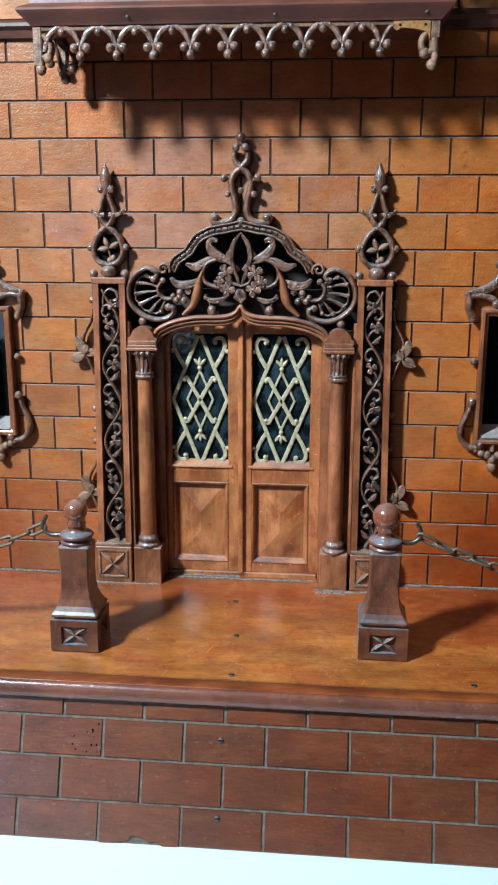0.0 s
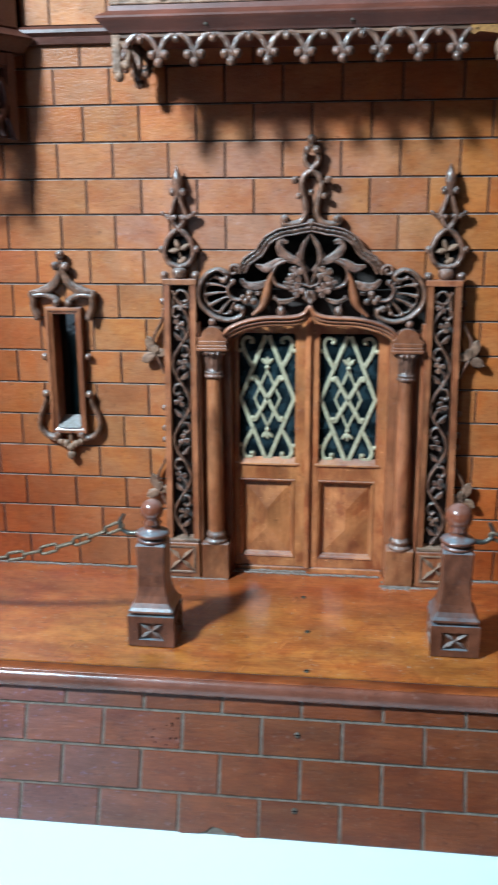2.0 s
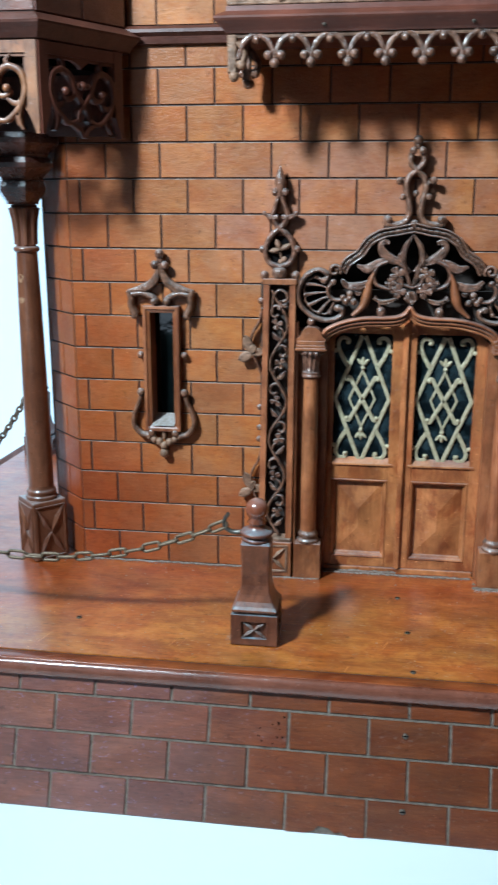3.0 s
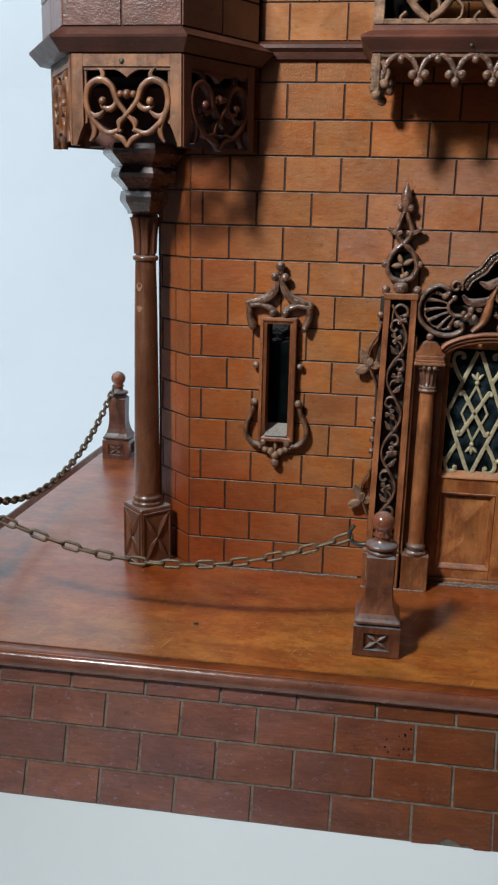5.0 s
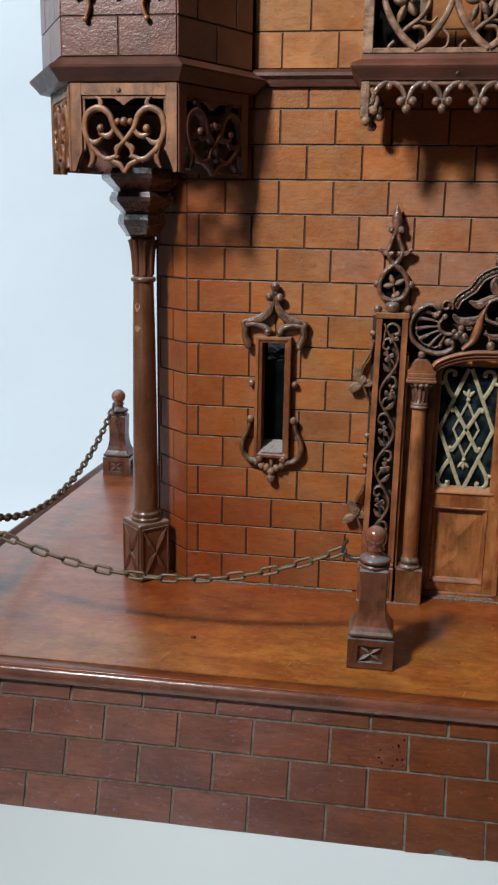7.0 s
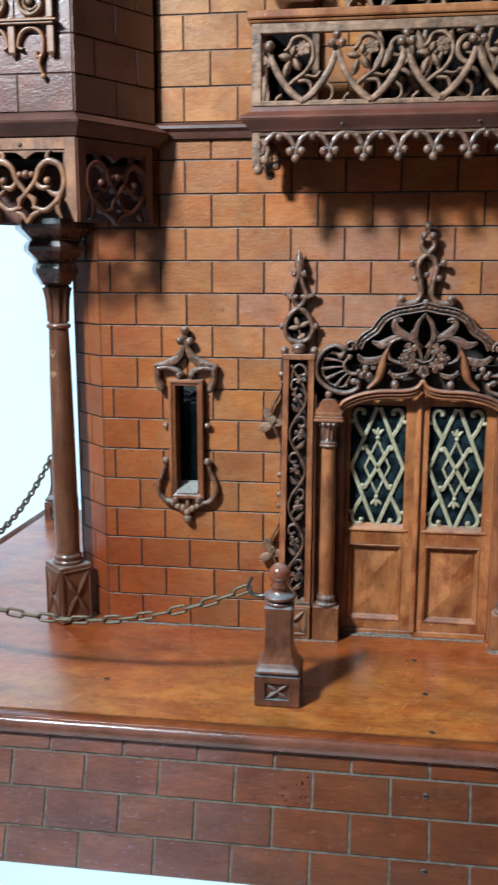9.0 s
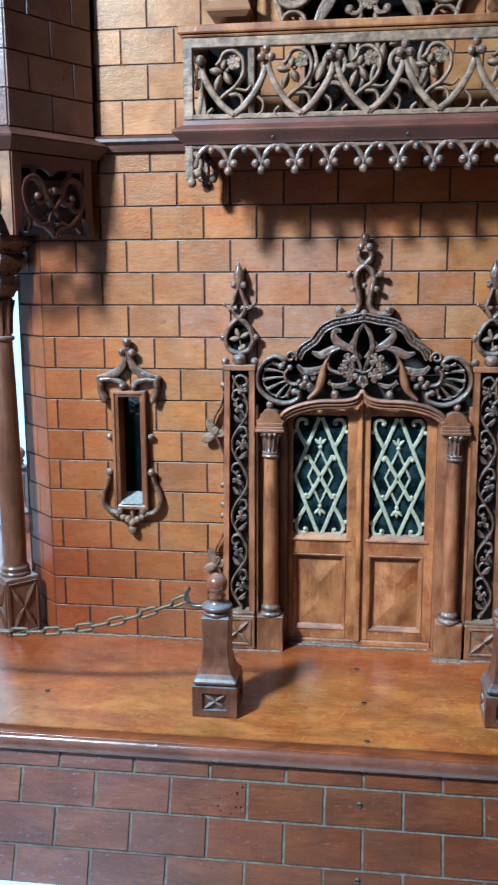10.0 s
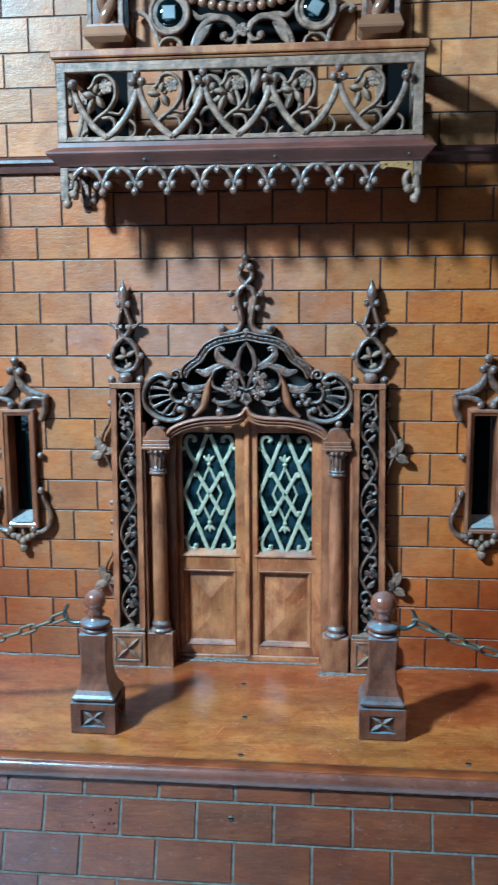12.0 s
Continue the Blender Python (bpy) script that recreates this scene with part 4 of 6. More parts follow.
for sg, cx in ((1, 0.0345), (-1, 0.0690)):
    s = Shape(face_place(4) @ Matrix.Translation((cx, 0, 0)))
    s.ribbon(flip(spiral(0.0, 0.5985, 0.0115, 0.0110, 10, 200, 12), sg), 0.0040, 0.006, 0.0, 0.0034)
    s.ribbon(flip(spl([(-0.0110, 0.5960), (-0.0095, 0.5870), (-0.0050, 0.5855), (-0.0040, 0.5900)], 4), sg), 0.0036, 0.006, 0.0)
    s.ribbon(flip(spl([(-0.0085, 0.5865), (-0.0065, 0.5800), (-0.0080, 0.5740), (-0.0100, 0.5690)], 4), sg), 0.0036, 0.006, 0.0, 0.0030)
    s.ribbon(flip(spl([(0.0113, 0.6010), (0.0125, 0.5940), (0.0085, 0.5920)], 4), sg), 0.0034, 0.006, 0.0)
    s.ball(sg * -0.0100, -0.004, 0.5690, 0.0026)
    part("scroll", s, PANEL, surround)
    s = Shape(face_place(4) @ Matrix.Translation((cx, 0, 0)))
    s.ribbon(spiral(0.0, 0.6310, 0.0105, 0.0105, 0, 360, 20), 0.0040, 0.006, -0.001)
    s.ribbon(flip(spiral(0.0, 0.6310, 0.0080, 0.0030, 200, 480, 16), sg), 0.0030, 0.006, -0.001)
    s.ball(0.0, -0.005, 0.6310, 0.0032)
    part("scroll", s, GREYED, surround)


# ---------------------------------------------------------------- doorway
def arch_z(x):
    """Lower edge of the ogee head over the doors."""
    u = abs(x) / 0.079
    return 0.2690 + 0.0085 * max(0.0, 1 - u / 0.22) ** 1.6 - 0.0195 * max(0.0, u - 0.55) ** 2.2 / 0.45 ** 2.2


doorway = thing("doorway", "carved mahogany door surround with pierced crown, slim columns and dusty ornament", "doorway", pose(0.0015, 0, 0.0072))
DZ = 0.0072


def dpart(name, s, mat, parent=None, label=""):
    """A part of the doorway whose shape is given in the model's own axes."""
    s.v = [(x, y, z - DZ) for x, y, z in s.v]
    return part(name, s, mat, parent or doorway, label)


OG = spl([(-0.0830, 0.2570), (-0.0780, 0.2635), (-0.0640, 0.2700), (-0.0437, 0.2742), (-0.0182, 0.2752), (-0.0060, 0.2785), (0.0, 0.2860)], 5)
head = OG + [(-x, z) for x, z in reversed(OG[:-1])]
for k, (off, w, y, d) in enumerate(((0.0, 0.0040, -0.006, 0.0085), (-0.0037, 0.0036, -0.006, 0.0060), (-0.0070, 0.0034, -0.006, 0.0036))):
    s = Shape().ribbon([(x * (1 + off * 3), z + off) for x, z in head], w, d, y)
    dpart("head_moulding", s, FRAME, None, "three-stepped ogee moulding over the doors")
crown_y = -0.0030
rail = spl([(-0.0655, 0.3180), (-0.0600, 0.3275), (-0.0490, 0.3352), (-0.0450, 0.3412), (-0.0400, 0.3474), (-0.0290, 0.3534), (-0.0145, 0.3562), (0.0, 0.3590)], 5)
for sg in (1, -1):
    s = Shape()
    s.ribbon(flip(rail, sg), 0.0090, 0.0050, crown_y)
    r1 = dpart("crown_rail", s, CARVED, None, "upper rail of the pierced crown with a sunk beaded band")
    for off in (0.0037, -0.0037):
        edge = []
        for i, (px, pz) in enumerate(rail):
            ax, az = rail[max(i - 1, 0)]
            bx, bz = rail[min(i + 1, len(rail) - 1)]
            ln = math.hypot(bx - ax, bz - az)
            edge.append((px - (bz - az) / ln * off, pz + (bx - ax) / ln * off))
        dpart("rail_edge", Shape().ribbon(flip(edge, sg), 0.0019, 0.0035, crown_y - 0.0046), CARVED, r1)
    s = Shape()
    for i in range(1, len(rail) - 2, 2):
        (ax, az), (bx, bz) = rail[i], rail[i + 2]
        seg = [(ax + (bx - ax) * k, az + (bz - az) * k) for k in (0.12, 0.45, 0.78)]
        s.ribbon(flip(seg, sg), 0.0027, 0.0026, crown_y - 0.0046)
    dpart("bead", s, CARVED, r1)
    s = Shape().ribbon(flip(spiral(-0.0726, 0.3190, 0.0062, 0.0018, -30, 420, 24), sg), 0.0030, 0.0085, crown_y)
    dpart("scroll", s, CARVED)
    # shell fan in a ring
    s = Shape().ribbon(flip(spl([(-0.0810, 0.3100), (-0.0788, 0.3150), (-0.0880, 0.3198), (-0.1000, 0.3138), (-0.1070, 0.2992), (-0.1036, 0.2848), (-0.0918, 0.2747), (-0.0781, 0.2717), (-0.0664, 0.2757), (-0.0640, 0.2815), (-0.0676, 0.2842)], 5), sg), 0.0052, 0.0105, crown_y, 0.0046)
    s.ball(sg * -0.0826, crown_y - 0.0065, 0.3098, 0.0034).ball(sg * -0.0690, crown_y - 0.0065, 0.2838, 0.0036)
    ring = dpart("ring", s, CARVED, None, "round carved ring holding a shell fan")
    tips = ((-0.0905, 0.3130), (-0.0984, 0.3062), (-0.1000, 0.2956), (-0.0962, 0.2858), (-0.0868, 0.2790), (-0.0765, 0.2792))
    hub = ((-0.0752, 0.3050), (-0.0775, 0.3025), (-0.0782, 0.2985), (-0.0775, 0.2950), (-0.0750, 0.2925), (-0.0715, 0.2910))
    for (tx, tz), (qx, qz) in zip(tips, hub):
        s = Shape().blade(flip(spl([(qx, qz), ((qx + tx) / 2, (qz + tz) / 2 + 0.0006), (tx, tz)], 4), sg), (0.0014, 0.0022, 0.0040), 0.0058, crown_y, 0.1)
        s.ball(sg * tx, crown_y - 0.0040, tz, 0.0024, 8)
        dpart("petal", s, CARVED, ring)
    for (ax, az), (bx, bz) in zip(tips, tips[1:]):
        mx, mz = (ax + bx) / 2, (az + bz) / 2
        ox, oz = mx - (-0.0775) , mz - 0.2985
        ln = math.hypot(ox, oz)
        dpart("scallop", Shape().ribbon(flip(spl([(ax, az), (mx + ox / ln * 0.0022, mz + oz / ln * 0.0022), (bx, bz)], 4), sg), 0.0019, 0.0050, crown_y), CARVED, ring)
    s = Shape().ribbon(flip(spl([(-0.0738, 0.3085), (-0.0782, 0.3030), (-0.0778, 0.2965), (-0.0725, 0.2915), (-0.0650, 0.2915)], 5), sg), 0.0036, 0.0085, crown_y, 0.0040)
    s.ball(sg * -0.0738, crown_y - 0.0060, 0.3082, 0.0030)
    dpart("hub_scroll", s, CARVED, ring)
    s = Shape()
    for bx, bz, r in ((-0.0575, 0.2974, 0.0035), (-0.0612, 0.2905, 0.0033), (-0.0538, 0.2902, 0.0033), (-0.0640, 0.2940, 0.0028), (-0.0578, 0.2935, 0.0030)):
        s.ball(sg * bx, crown_y - 0.0075, bz, r, 8)
    dpart("berry_cluster", s, CARVED)
    # stems, leaves and scrolls of the middle
    s = Shape().blade(flip(spl([(-0.0358, 0.3175), (-0.0392, 0.3083), (-0.0412, 0.2975), (-0.0450, 0.2862), (-0.0548, 0.2768)], 5), sg), (0.0024, 0.0052, 0.0080, 0.0092, 0.0062, 0.0030), 0.0100, crown_y, -0.08)
    dpart("stem", s, FRAME, None, "broad polished curved stem")
    leaves = (([(-0.0392, 0.3100), (-0.0445, 0.3062), (-0.0510, 0.3042), (-0.0600, 0.3050), (-0.0660, 0.3108)], (0.0020, 0.0062, 0.0074, 0.0060, 0.0022)),
              ([(-0.0225, 0.3290), (-0.0300, 0.3278), (-0.0365, 0.3242), (-0.0420, 0.3212), (-0.0515, 0.3240)], (0.0030, 0.0048, 0.0066, 0.0076, 0.0020)),
              ([(-0.0020, 0.3185), (-0.0105, 0.3262), (-0.0205, 0.3306), (-0.0274, 0.3362), (-0.0298, 0.3425), (-0.0266, 0.3462), (-0.0220, 0.3450)], (0.0026, 0.0050, 0.0078, 0.0072, 0.0050, 0.0052, 0.0030)),
              ([(-0.0352, 0.2935), (-0.0290, 0.2904), (-0.0230, 0.2900), (-0.0135, 0.2935)], (0.0018, 0.0036, 0.0044, 0.0016)),
              ([(-0.0470, 0.2990), (-0.0500, 0.2975), (-0.0525, 0.2995)], (0.0020, 0.0036, 0.0014)))
    for pts, wd in leaves:
        dpart("acanthus_leaf", Shape().blade(flip(spl(pts, 5), sg), [q * 1.2 for q in wd], 0.0085, crown_y, 0.35), CARVED)
    s = Shape().ribbon(flip(spl([(-0.0233, 0.3282), (-0.0322, 0.3236), (-0.0355, 0.3145), (-0.0318, 0.3060), (-0.0210, 0.3026), (-0.0130, 0.3052)], 6), sg), 0.0042, 0.0090, crown_y, 0.0036)
    s.ribbon(flip(spl([(-0.0102, 0.3125), (-0.0078, 0.3070), (0.0, 0.3042)], 5), sg), 0.0034, 0.0095, crown_y - 0.001, 0.0030)
    s.ribbon(flip(spl([(-0.0340, 0.2960), (-0.0300, 0.2900), (-0.0280, 0.2830)], 4), sg), 0.0020, 0.0075, crown_y, 0.0022)
    dpart("scroll", s, CARVED)
    s = Shape().lathe([(0.0010, -0.0058), (0.0038, -0.0040), (0.0044, -0.0005), (0.0030, 0.0030), (0.0012, 0.0044)], 10, (sg * -0.0274, crown_y - 0.0055, 0.2815))
    dpart("bud", s, CARVED)
    for fx, fz, fr, tn in ((-0.0136, 0.3162, 0.0076, 0.5), (-0.0122, 0.3012, 0.0072, 1.4), (-0.0200, 0.3080, 0.0052, 0.2)):
        dpart("flower", flower(Shape(), sg * fx, fz, fr, crown_y - 0.0075, 4, tn), CARVED)
    s = Shape().blade(flip(spl([(0.0, 0.3525), (-0.0066, 0.3425), (-0.0088, 0.3300), (-0.0050, 0.3165), (-0.0012, 0.3055)], 6), sg), (0.0014, 0.0044, 0.0056, 0.0046, 0.0034, 0.0028), 0.0100, crown_y, 0.3)
    s.blade(flip(spl([(-0.0078, 0.3390), (-0.0118, 0.3330), (-0.0108, 0.3265), (-0.0072, 0.3215)], 4), sg), (0.0012, 0.0044, 0.0040, 0.0012), 0.0075, crown_y, 0.2)
    dpart("lily_petal", s, CARVED, None, "pointed petal of the carved lily")
    # finial strands
    s = Shape().ribbon(flip(spl([(0.0230, 0.3680), (0.0262, 0.3660), (0.0245, 0.3625), (0.0180, 0.3615), (0.0095, 0.3640), (0.0052, 0.3720), (0.0066, 0.3840), (0.0092, 0.3950), (0.0068, 0.4040), (0.0, 0.4105), (-0.0062, 0.4175), (-0.0050, 0.4260)], 5), sg), 0.0068, 0.0080, crown_y, 0.0052)
    s.ball(sg * 0.0238, crown_y - 0.0065, 0.3660, 0.0038)
    s.ball(sg * 0.0152, crown_y - 0.0065, 0.4010, 0.0036)
    s.ball(sg * 0.0118, crown_y - 0.0065, 0.3868, 0.0030)
    s.ball(sg * 0.0042, crown_y - 0.0075, 0.4275, 0.0036)
    s.ribbon(flip(spl([(0.0090, 0.3960), (0.0120, 0.4000), (0.0152, 0.4010)], 3), sg), 0.0028, 0.0070, crown_y)
    dpart("finial_strand", s, CARVED, None, "interlaced finial strand with knobs")
s = Shape().blade(spl([(0, 0.3010), (0, 0.2975), (0, 0.2930), (0, 0.2885)], 4), (0.0060, 0.0118, 0.0135, 0.0030), 0.0115, crown_y, 0.3)
dpart("heart_leaf", s, CARVED, None, "drooping heart-shaped leaf")
s = Shape().ball(0, crown_y - 0.006, 0.4365, 0.0046).ball(0, crown_y - 0.0045, 0.4320, 0.0036).ball(0, crown_y - 0.006, 0.3900, 0.0030)
s.ball(0, crown_y - 0.004, 0.3622, 0.0042)
dpart("finial_knob", s, CARVED)

for sg in (1, -1):
    # jamb boards, slim column, cap block
    X = sg * 0.0930
    s = Shape().box(min(sg * 0.0770, sg * 0.1120), max(sg * 0.0770, sg * 0.1120), -0.0010, 0.024, 0.0072, 0.2600, 0.0006)
    dpart("jamb", s, FRAME)
    s = Shape().box(min(sg * 0.1065, sg * 0.1095), max(sg * 0.1065, sg * 0.1095), -0.0120, -0.0012, 0.040, 0.2700, 0.0004)
    dpart("jamb_fillet", s, FRAME)
    s = Shape().box(X - 0.0138, X + 0.0138, -0.0205, -0.0012, 0.0065, 0.0445, 0.0008)
    dpart("column_plinth", s, FRAME)
    s = Shape().lathe([(0.0112, 0.0445), (0.0118, 0.0460), (0.0110, 0.0475), (0.0092, 0.0488), (0.0090, 0.0502), (0.0102, 0.0516), (0.0103, 0.0532), (0.0092, 0.0545), (0.0082, 0.0570)], 20, (X, -0.0110, 0))
    dpart("column_base", s, CARVED)
    s = Shape().lathe([(0.0080, 0.0568), (0.0081, 0.10), (0.0077, 0.16), (0.0069, 0.216)], 20, (X, -0.0110, 0))
    dpart("column_shaft", s, FRAME)
    s = Shape().lathe([(0.0068, 0.2155), (0.0088, 0.2162), (0.0093, 0.2176), (0.0086, 0.2190), (0.0078, 0.2196), (0.0088, 0.2206), (0.0086, 0.2218), (0.0070, 0.2225), (0.0070, 0.2280), (0.0080, 0.2370), (0.0090, 0.2415), (0.0094, 0.2428), (0.0080, 0.2432)], 20, (X, -0.0110, 0))
    for i in range(7):
        b = math.pi + math.pi * i / 6
        s.tube([(X + r * math.cos(b), -0.0110 + r * math.sin(b), z) for r, z in ((0.0069, 0.2222), (0.0070, 0.2300), (0.0078, 0.2372), (0.0098, 0.2406))], 0.0010, 6, False, 0.0013)
        s.ball(X + 0.0102 * math.cos(b), -0.0110 + 0.0102 * math.sin(b), 0.2405, 0.0023, 8)
    dpart("column_capital", s, CARVED, None, "fluted capital dulled by dust")
    s = Shape().box(X - 0.0150, X + 0.0150, -0.0215, -0.0008, 0.2432, 0.2462, 0.0008).box(X - 0.0143, X + 0.0143, -0.0207, -0.0009, 0.2463, 0.2488, 0.0006)
    s.box(X - 0.0136, X + 0.0136, -0.0200, -0.0009, 0.2489, 0.2528, 0.0006)
    bell = [(0.0142, 0.0), (0.0138, 0.0022), (0.0120, 0.0030), (0.0106, 0.0050), (0.0094, 0.0080), (0.0072, 0.0108), (0.0040, 0.0126)]
    top = [(X + q, 0.2529 + h) for q, h in bell] + [(X, 0.2660)] + [(X - q, 0.2529 + h) for q, h in reversed(bell)]
    s.slab(top, -0.0190, -0.0010)
    dpart("cap_block", s, FRAME, None, "small cap block with a domed top")
    dpart("knob", Shape().ball(X + sg * 0.001, -0.009, 0.2700, 0.0040), CARVED)
s = Shape()
n = 20
upper = [(-0.0770 + 0.154 * i / n, arch_z(-0.0770 + 0.154 * i / n) + 0.0042) for i in range(n + 1)]
for (xa, za), (xb, zb) in zip(upper, upper[1:]):
    s.slab([(xa, 0.300), (xb, 0.300), (xb, zb - 0.0055), (xa, za - 0.0055)], 0.0060, 0.0120)
# head board darkened so the gaps in the crown look unlit
dpart("head_board", s, GRIME_SHADE)


# ---------------------------------------------------------------- double doors
def lattice(s, cx):
    """Pale metal grille of crossing diamonds with curled ends, in the pane round cx."""
    def strap(pts, w, d, y, w1=None):
        s.blade(pts, (w, w if w1 is None else w1), d, y, 0.0, False)
    z0, z1, h = 0.1265, 0.2540, 0.0270
    zm = (z0 + z1) / 2
    y, w, d = 0.0146, 0.0041, 0.0012
    for sg in (1, -1):
        strap([(cx + sg * h * 0.06, z0), (cx + sg * h, zm), (cx + sg * h * 0.06, z1)], w, d, y)
        for zz, up in ((z0, 1), (z1, -1)):
            e = [(cx + sg * h * 0.55, zz + up * 0.0310), (cx + sg * h * 0.78, zz + up * 0.0205), (cx + sg * h * 0.93, zz + up * 0.0090), (cx + sg * h * 0.80, zz + up * 0.0022), (cx + sg * h * 0.55, zz + up * 0.0035), (cx + sg * h * 0.55, zz + up * 0.0080)]
            strap(spl(e, 4), 0.0042, d, y, 0.0034)
            s.ball(cx + sg * h * 0.58, y - 0.001, zz + up * 0.0065, 0.0022, 8)
            strap([(cx + sg * h * 0.88, zz + up * 0.0150), (cx + sg * h * 1.05, zz + up * 0.0150)], 0.0026, d, y)
            s.ball(cx + sg * h * 1.02, y - 0.001, zz + up * 0.0150, 0.0024, 8)
        strap(spl([(cx - sg * 0.0150, zm - 0.0205), (cx - sg * 0.0128, zm - 0.0222), (cx - sg * 0.0100, zm - 0.0175), (cx, zm), (cx + sg * 0.0100, zm + 0.0175), (cx + sg * 0.0128, zm + 0.0222), (cx + sg * 0.0150, zm + 0.0205)], 4), 0.0040, d, y - 0.0007)
        for e in (1, -1):
            s.ball(cx + sg * e * 0.0150, y - 0.0010, zm + e * 0.0198, 0.0022, 8)
        strap([(cx, zm + 0.0290), (cx + sg * 0.0128, zm), (cx, zm - 0.0290)], 0.0024, d * 0.8, y + 0.0003)
    for e in (1, -1):
        strap([(cx, zm + e * 0.0280), (cx, zm + e * 0.0340)], 0.0026, d, y)
        s.ball(cx, y - 0.001, zm + e * 0.0320, 0.0024, 8)
        for b in (-40, 0, 40):
            s.leaf(cx, zm + e * 0.0340, radians(90 * e + b), 0.0090, 0.0040, y, 0.0012)
    return s


def door_leaf(sg, label):
    ob = thing("door", label, "door", pose(sg * 0.0385 + 0.0015, 0.015, 0.0115), "pair of doors")
    O = Matrix.Translation((-sg * 0.0385, -0.015, -0.0115))
    a, b = (-0.0772, -0.0030) if sg < 0 else (-0.0028, 0.0772)
    g0, g1 = (-0.0715, -0.0143) if sg < 0 else (0.0093, 0.0668)
    z0, zg, zt = 0.0115, 0.1245, 0.2760
    s = Shape(O)
    s.box(a, g0, 0.0085, 0.0200, z0, zt, 0.0006).box(g1, b, 0.0085, 0.0200, z0, zt, 0.0006)
    s.box(g0, g1, 0.0090, 0.0195, 0.1070, zg, 0.0005).box(g0, g1, 0.0090, 0.0195, z0, 0.0215, 0.0005)
    s.box(g0, g1, 0.0090, 0.0195, 0.2570, zt)
    # rounded upper corners of the glazed opening
    for x, e in ((g0, 1), (g1, -1)):
        r = 0.0100 if (x < 0) == (e > 0) else 0.0035
        s.slab([(x, 0.2572), (x + e * r, 0.2572)] + [(x + e * r * (1 - math.sin(b)), 0.2572 - r * (1 - math.cos(b))) for b in [math.pi / 2 * k / 8 for k in range(1, 9)]], 0.0092, 0.0193)
    fr = part("frame", s, DOOR, ob)
    s = Shape(O)
    e = 0.0046
    p0, p1, q0, q1 = g0 + e, g1 - e, 0.0215 + e, 0.1070 - e

    def loop(d, y):
        return [(g0 + d, y, 0.0215 + d), (g1 - d, y, 0.0215 + d), (g1 - d, y, 0.1070 - d), (g0 + d, y, 0.1070 - d)]
    s.rings([loop(0.0, 0.0150), loop(0.0, 0.0086), loop(0.0008, 0.0078), loop(0.0020, 0.0084), loop(0.0030, 0.0110), loop(e - 0.0004, 0.0122), loop(e, 0.0150)], False, True)
    part("panel_moulding", s, DOOR, ob)
    s = Shape(O).hexa([(g0 - 0.0040, 0.0070, 0.1225), (g1 + 0.0040, 0.0070, 0.1225), (g1 + 0.0040, 0.0160, 0.1225), (g0 - 0.0040, 0.0160, 0.1225)],
                      [(g0 - 0.0040, 0.0074, 0.1240), (g1 + 0.0040, 0.0074, 0.1240), (g1 + 0.0010, 0.0160, 0.1290), (g0 - 0.0010, 0.0160, 0.1290)])
    part("glazing_sill", s, DOOR, ob, "sloping dusty sill under the grille")
    c = [(p0, q0), (p1, q0), (p1, q1), (p0, q1)]
    mx, m0, m1 = (p0 + p1) / 2, q0 + 0.028, q1 - 0.028
    s = Shape(O)
    s.add([(x, 0.0150, z) for x, z in c] + [(mx, 0.0096, m0), (mx, 0.0096, m1)], [(0, 1, 4), (1, 2, 5, 4), (2, 3, 5), (3, 0, 4, 5)])
    part("raised_panel", s, DOOR, ob, "panel raised to a hipped ridge")
    part("pane", Shape(O).box(g0 - 0.002, g1 + 0.002, 0.0160, 0.0175, zg - 0.002, 0.262), GLASS, ob, "dark old glass")
    part("grille", lattice(Shape(O), (g0 + g1) / 2), BRASS, ob, "pale tarnished metal diamond grille with curled ends")
    if sg > 0:
        s = Shape(O).box(-0.0042, 0.0026, 0.0062, 0.0088, z0, zt, 0.0008).box(-0.0026, 0.0010, 0.0044, 0.0064, z0, zt, 0.0006)
        part("astragal", s, DOOR, ob, "moulded cover strip between the doors")


door_leaf(-1, "closed mahogany door leaf with diamond metal grille over a raised panel")
door_leaf(1, "closed mahogany door leaf with grille, raised panel and cover strip")
solid("threshold", Shape().box(-0.0775, 0.0775, 0.0060, 0.0240, 0.0050, 0.0112, 0.0006), DOOR, "worn dusty mahogany threshold under the doors", "threshold")


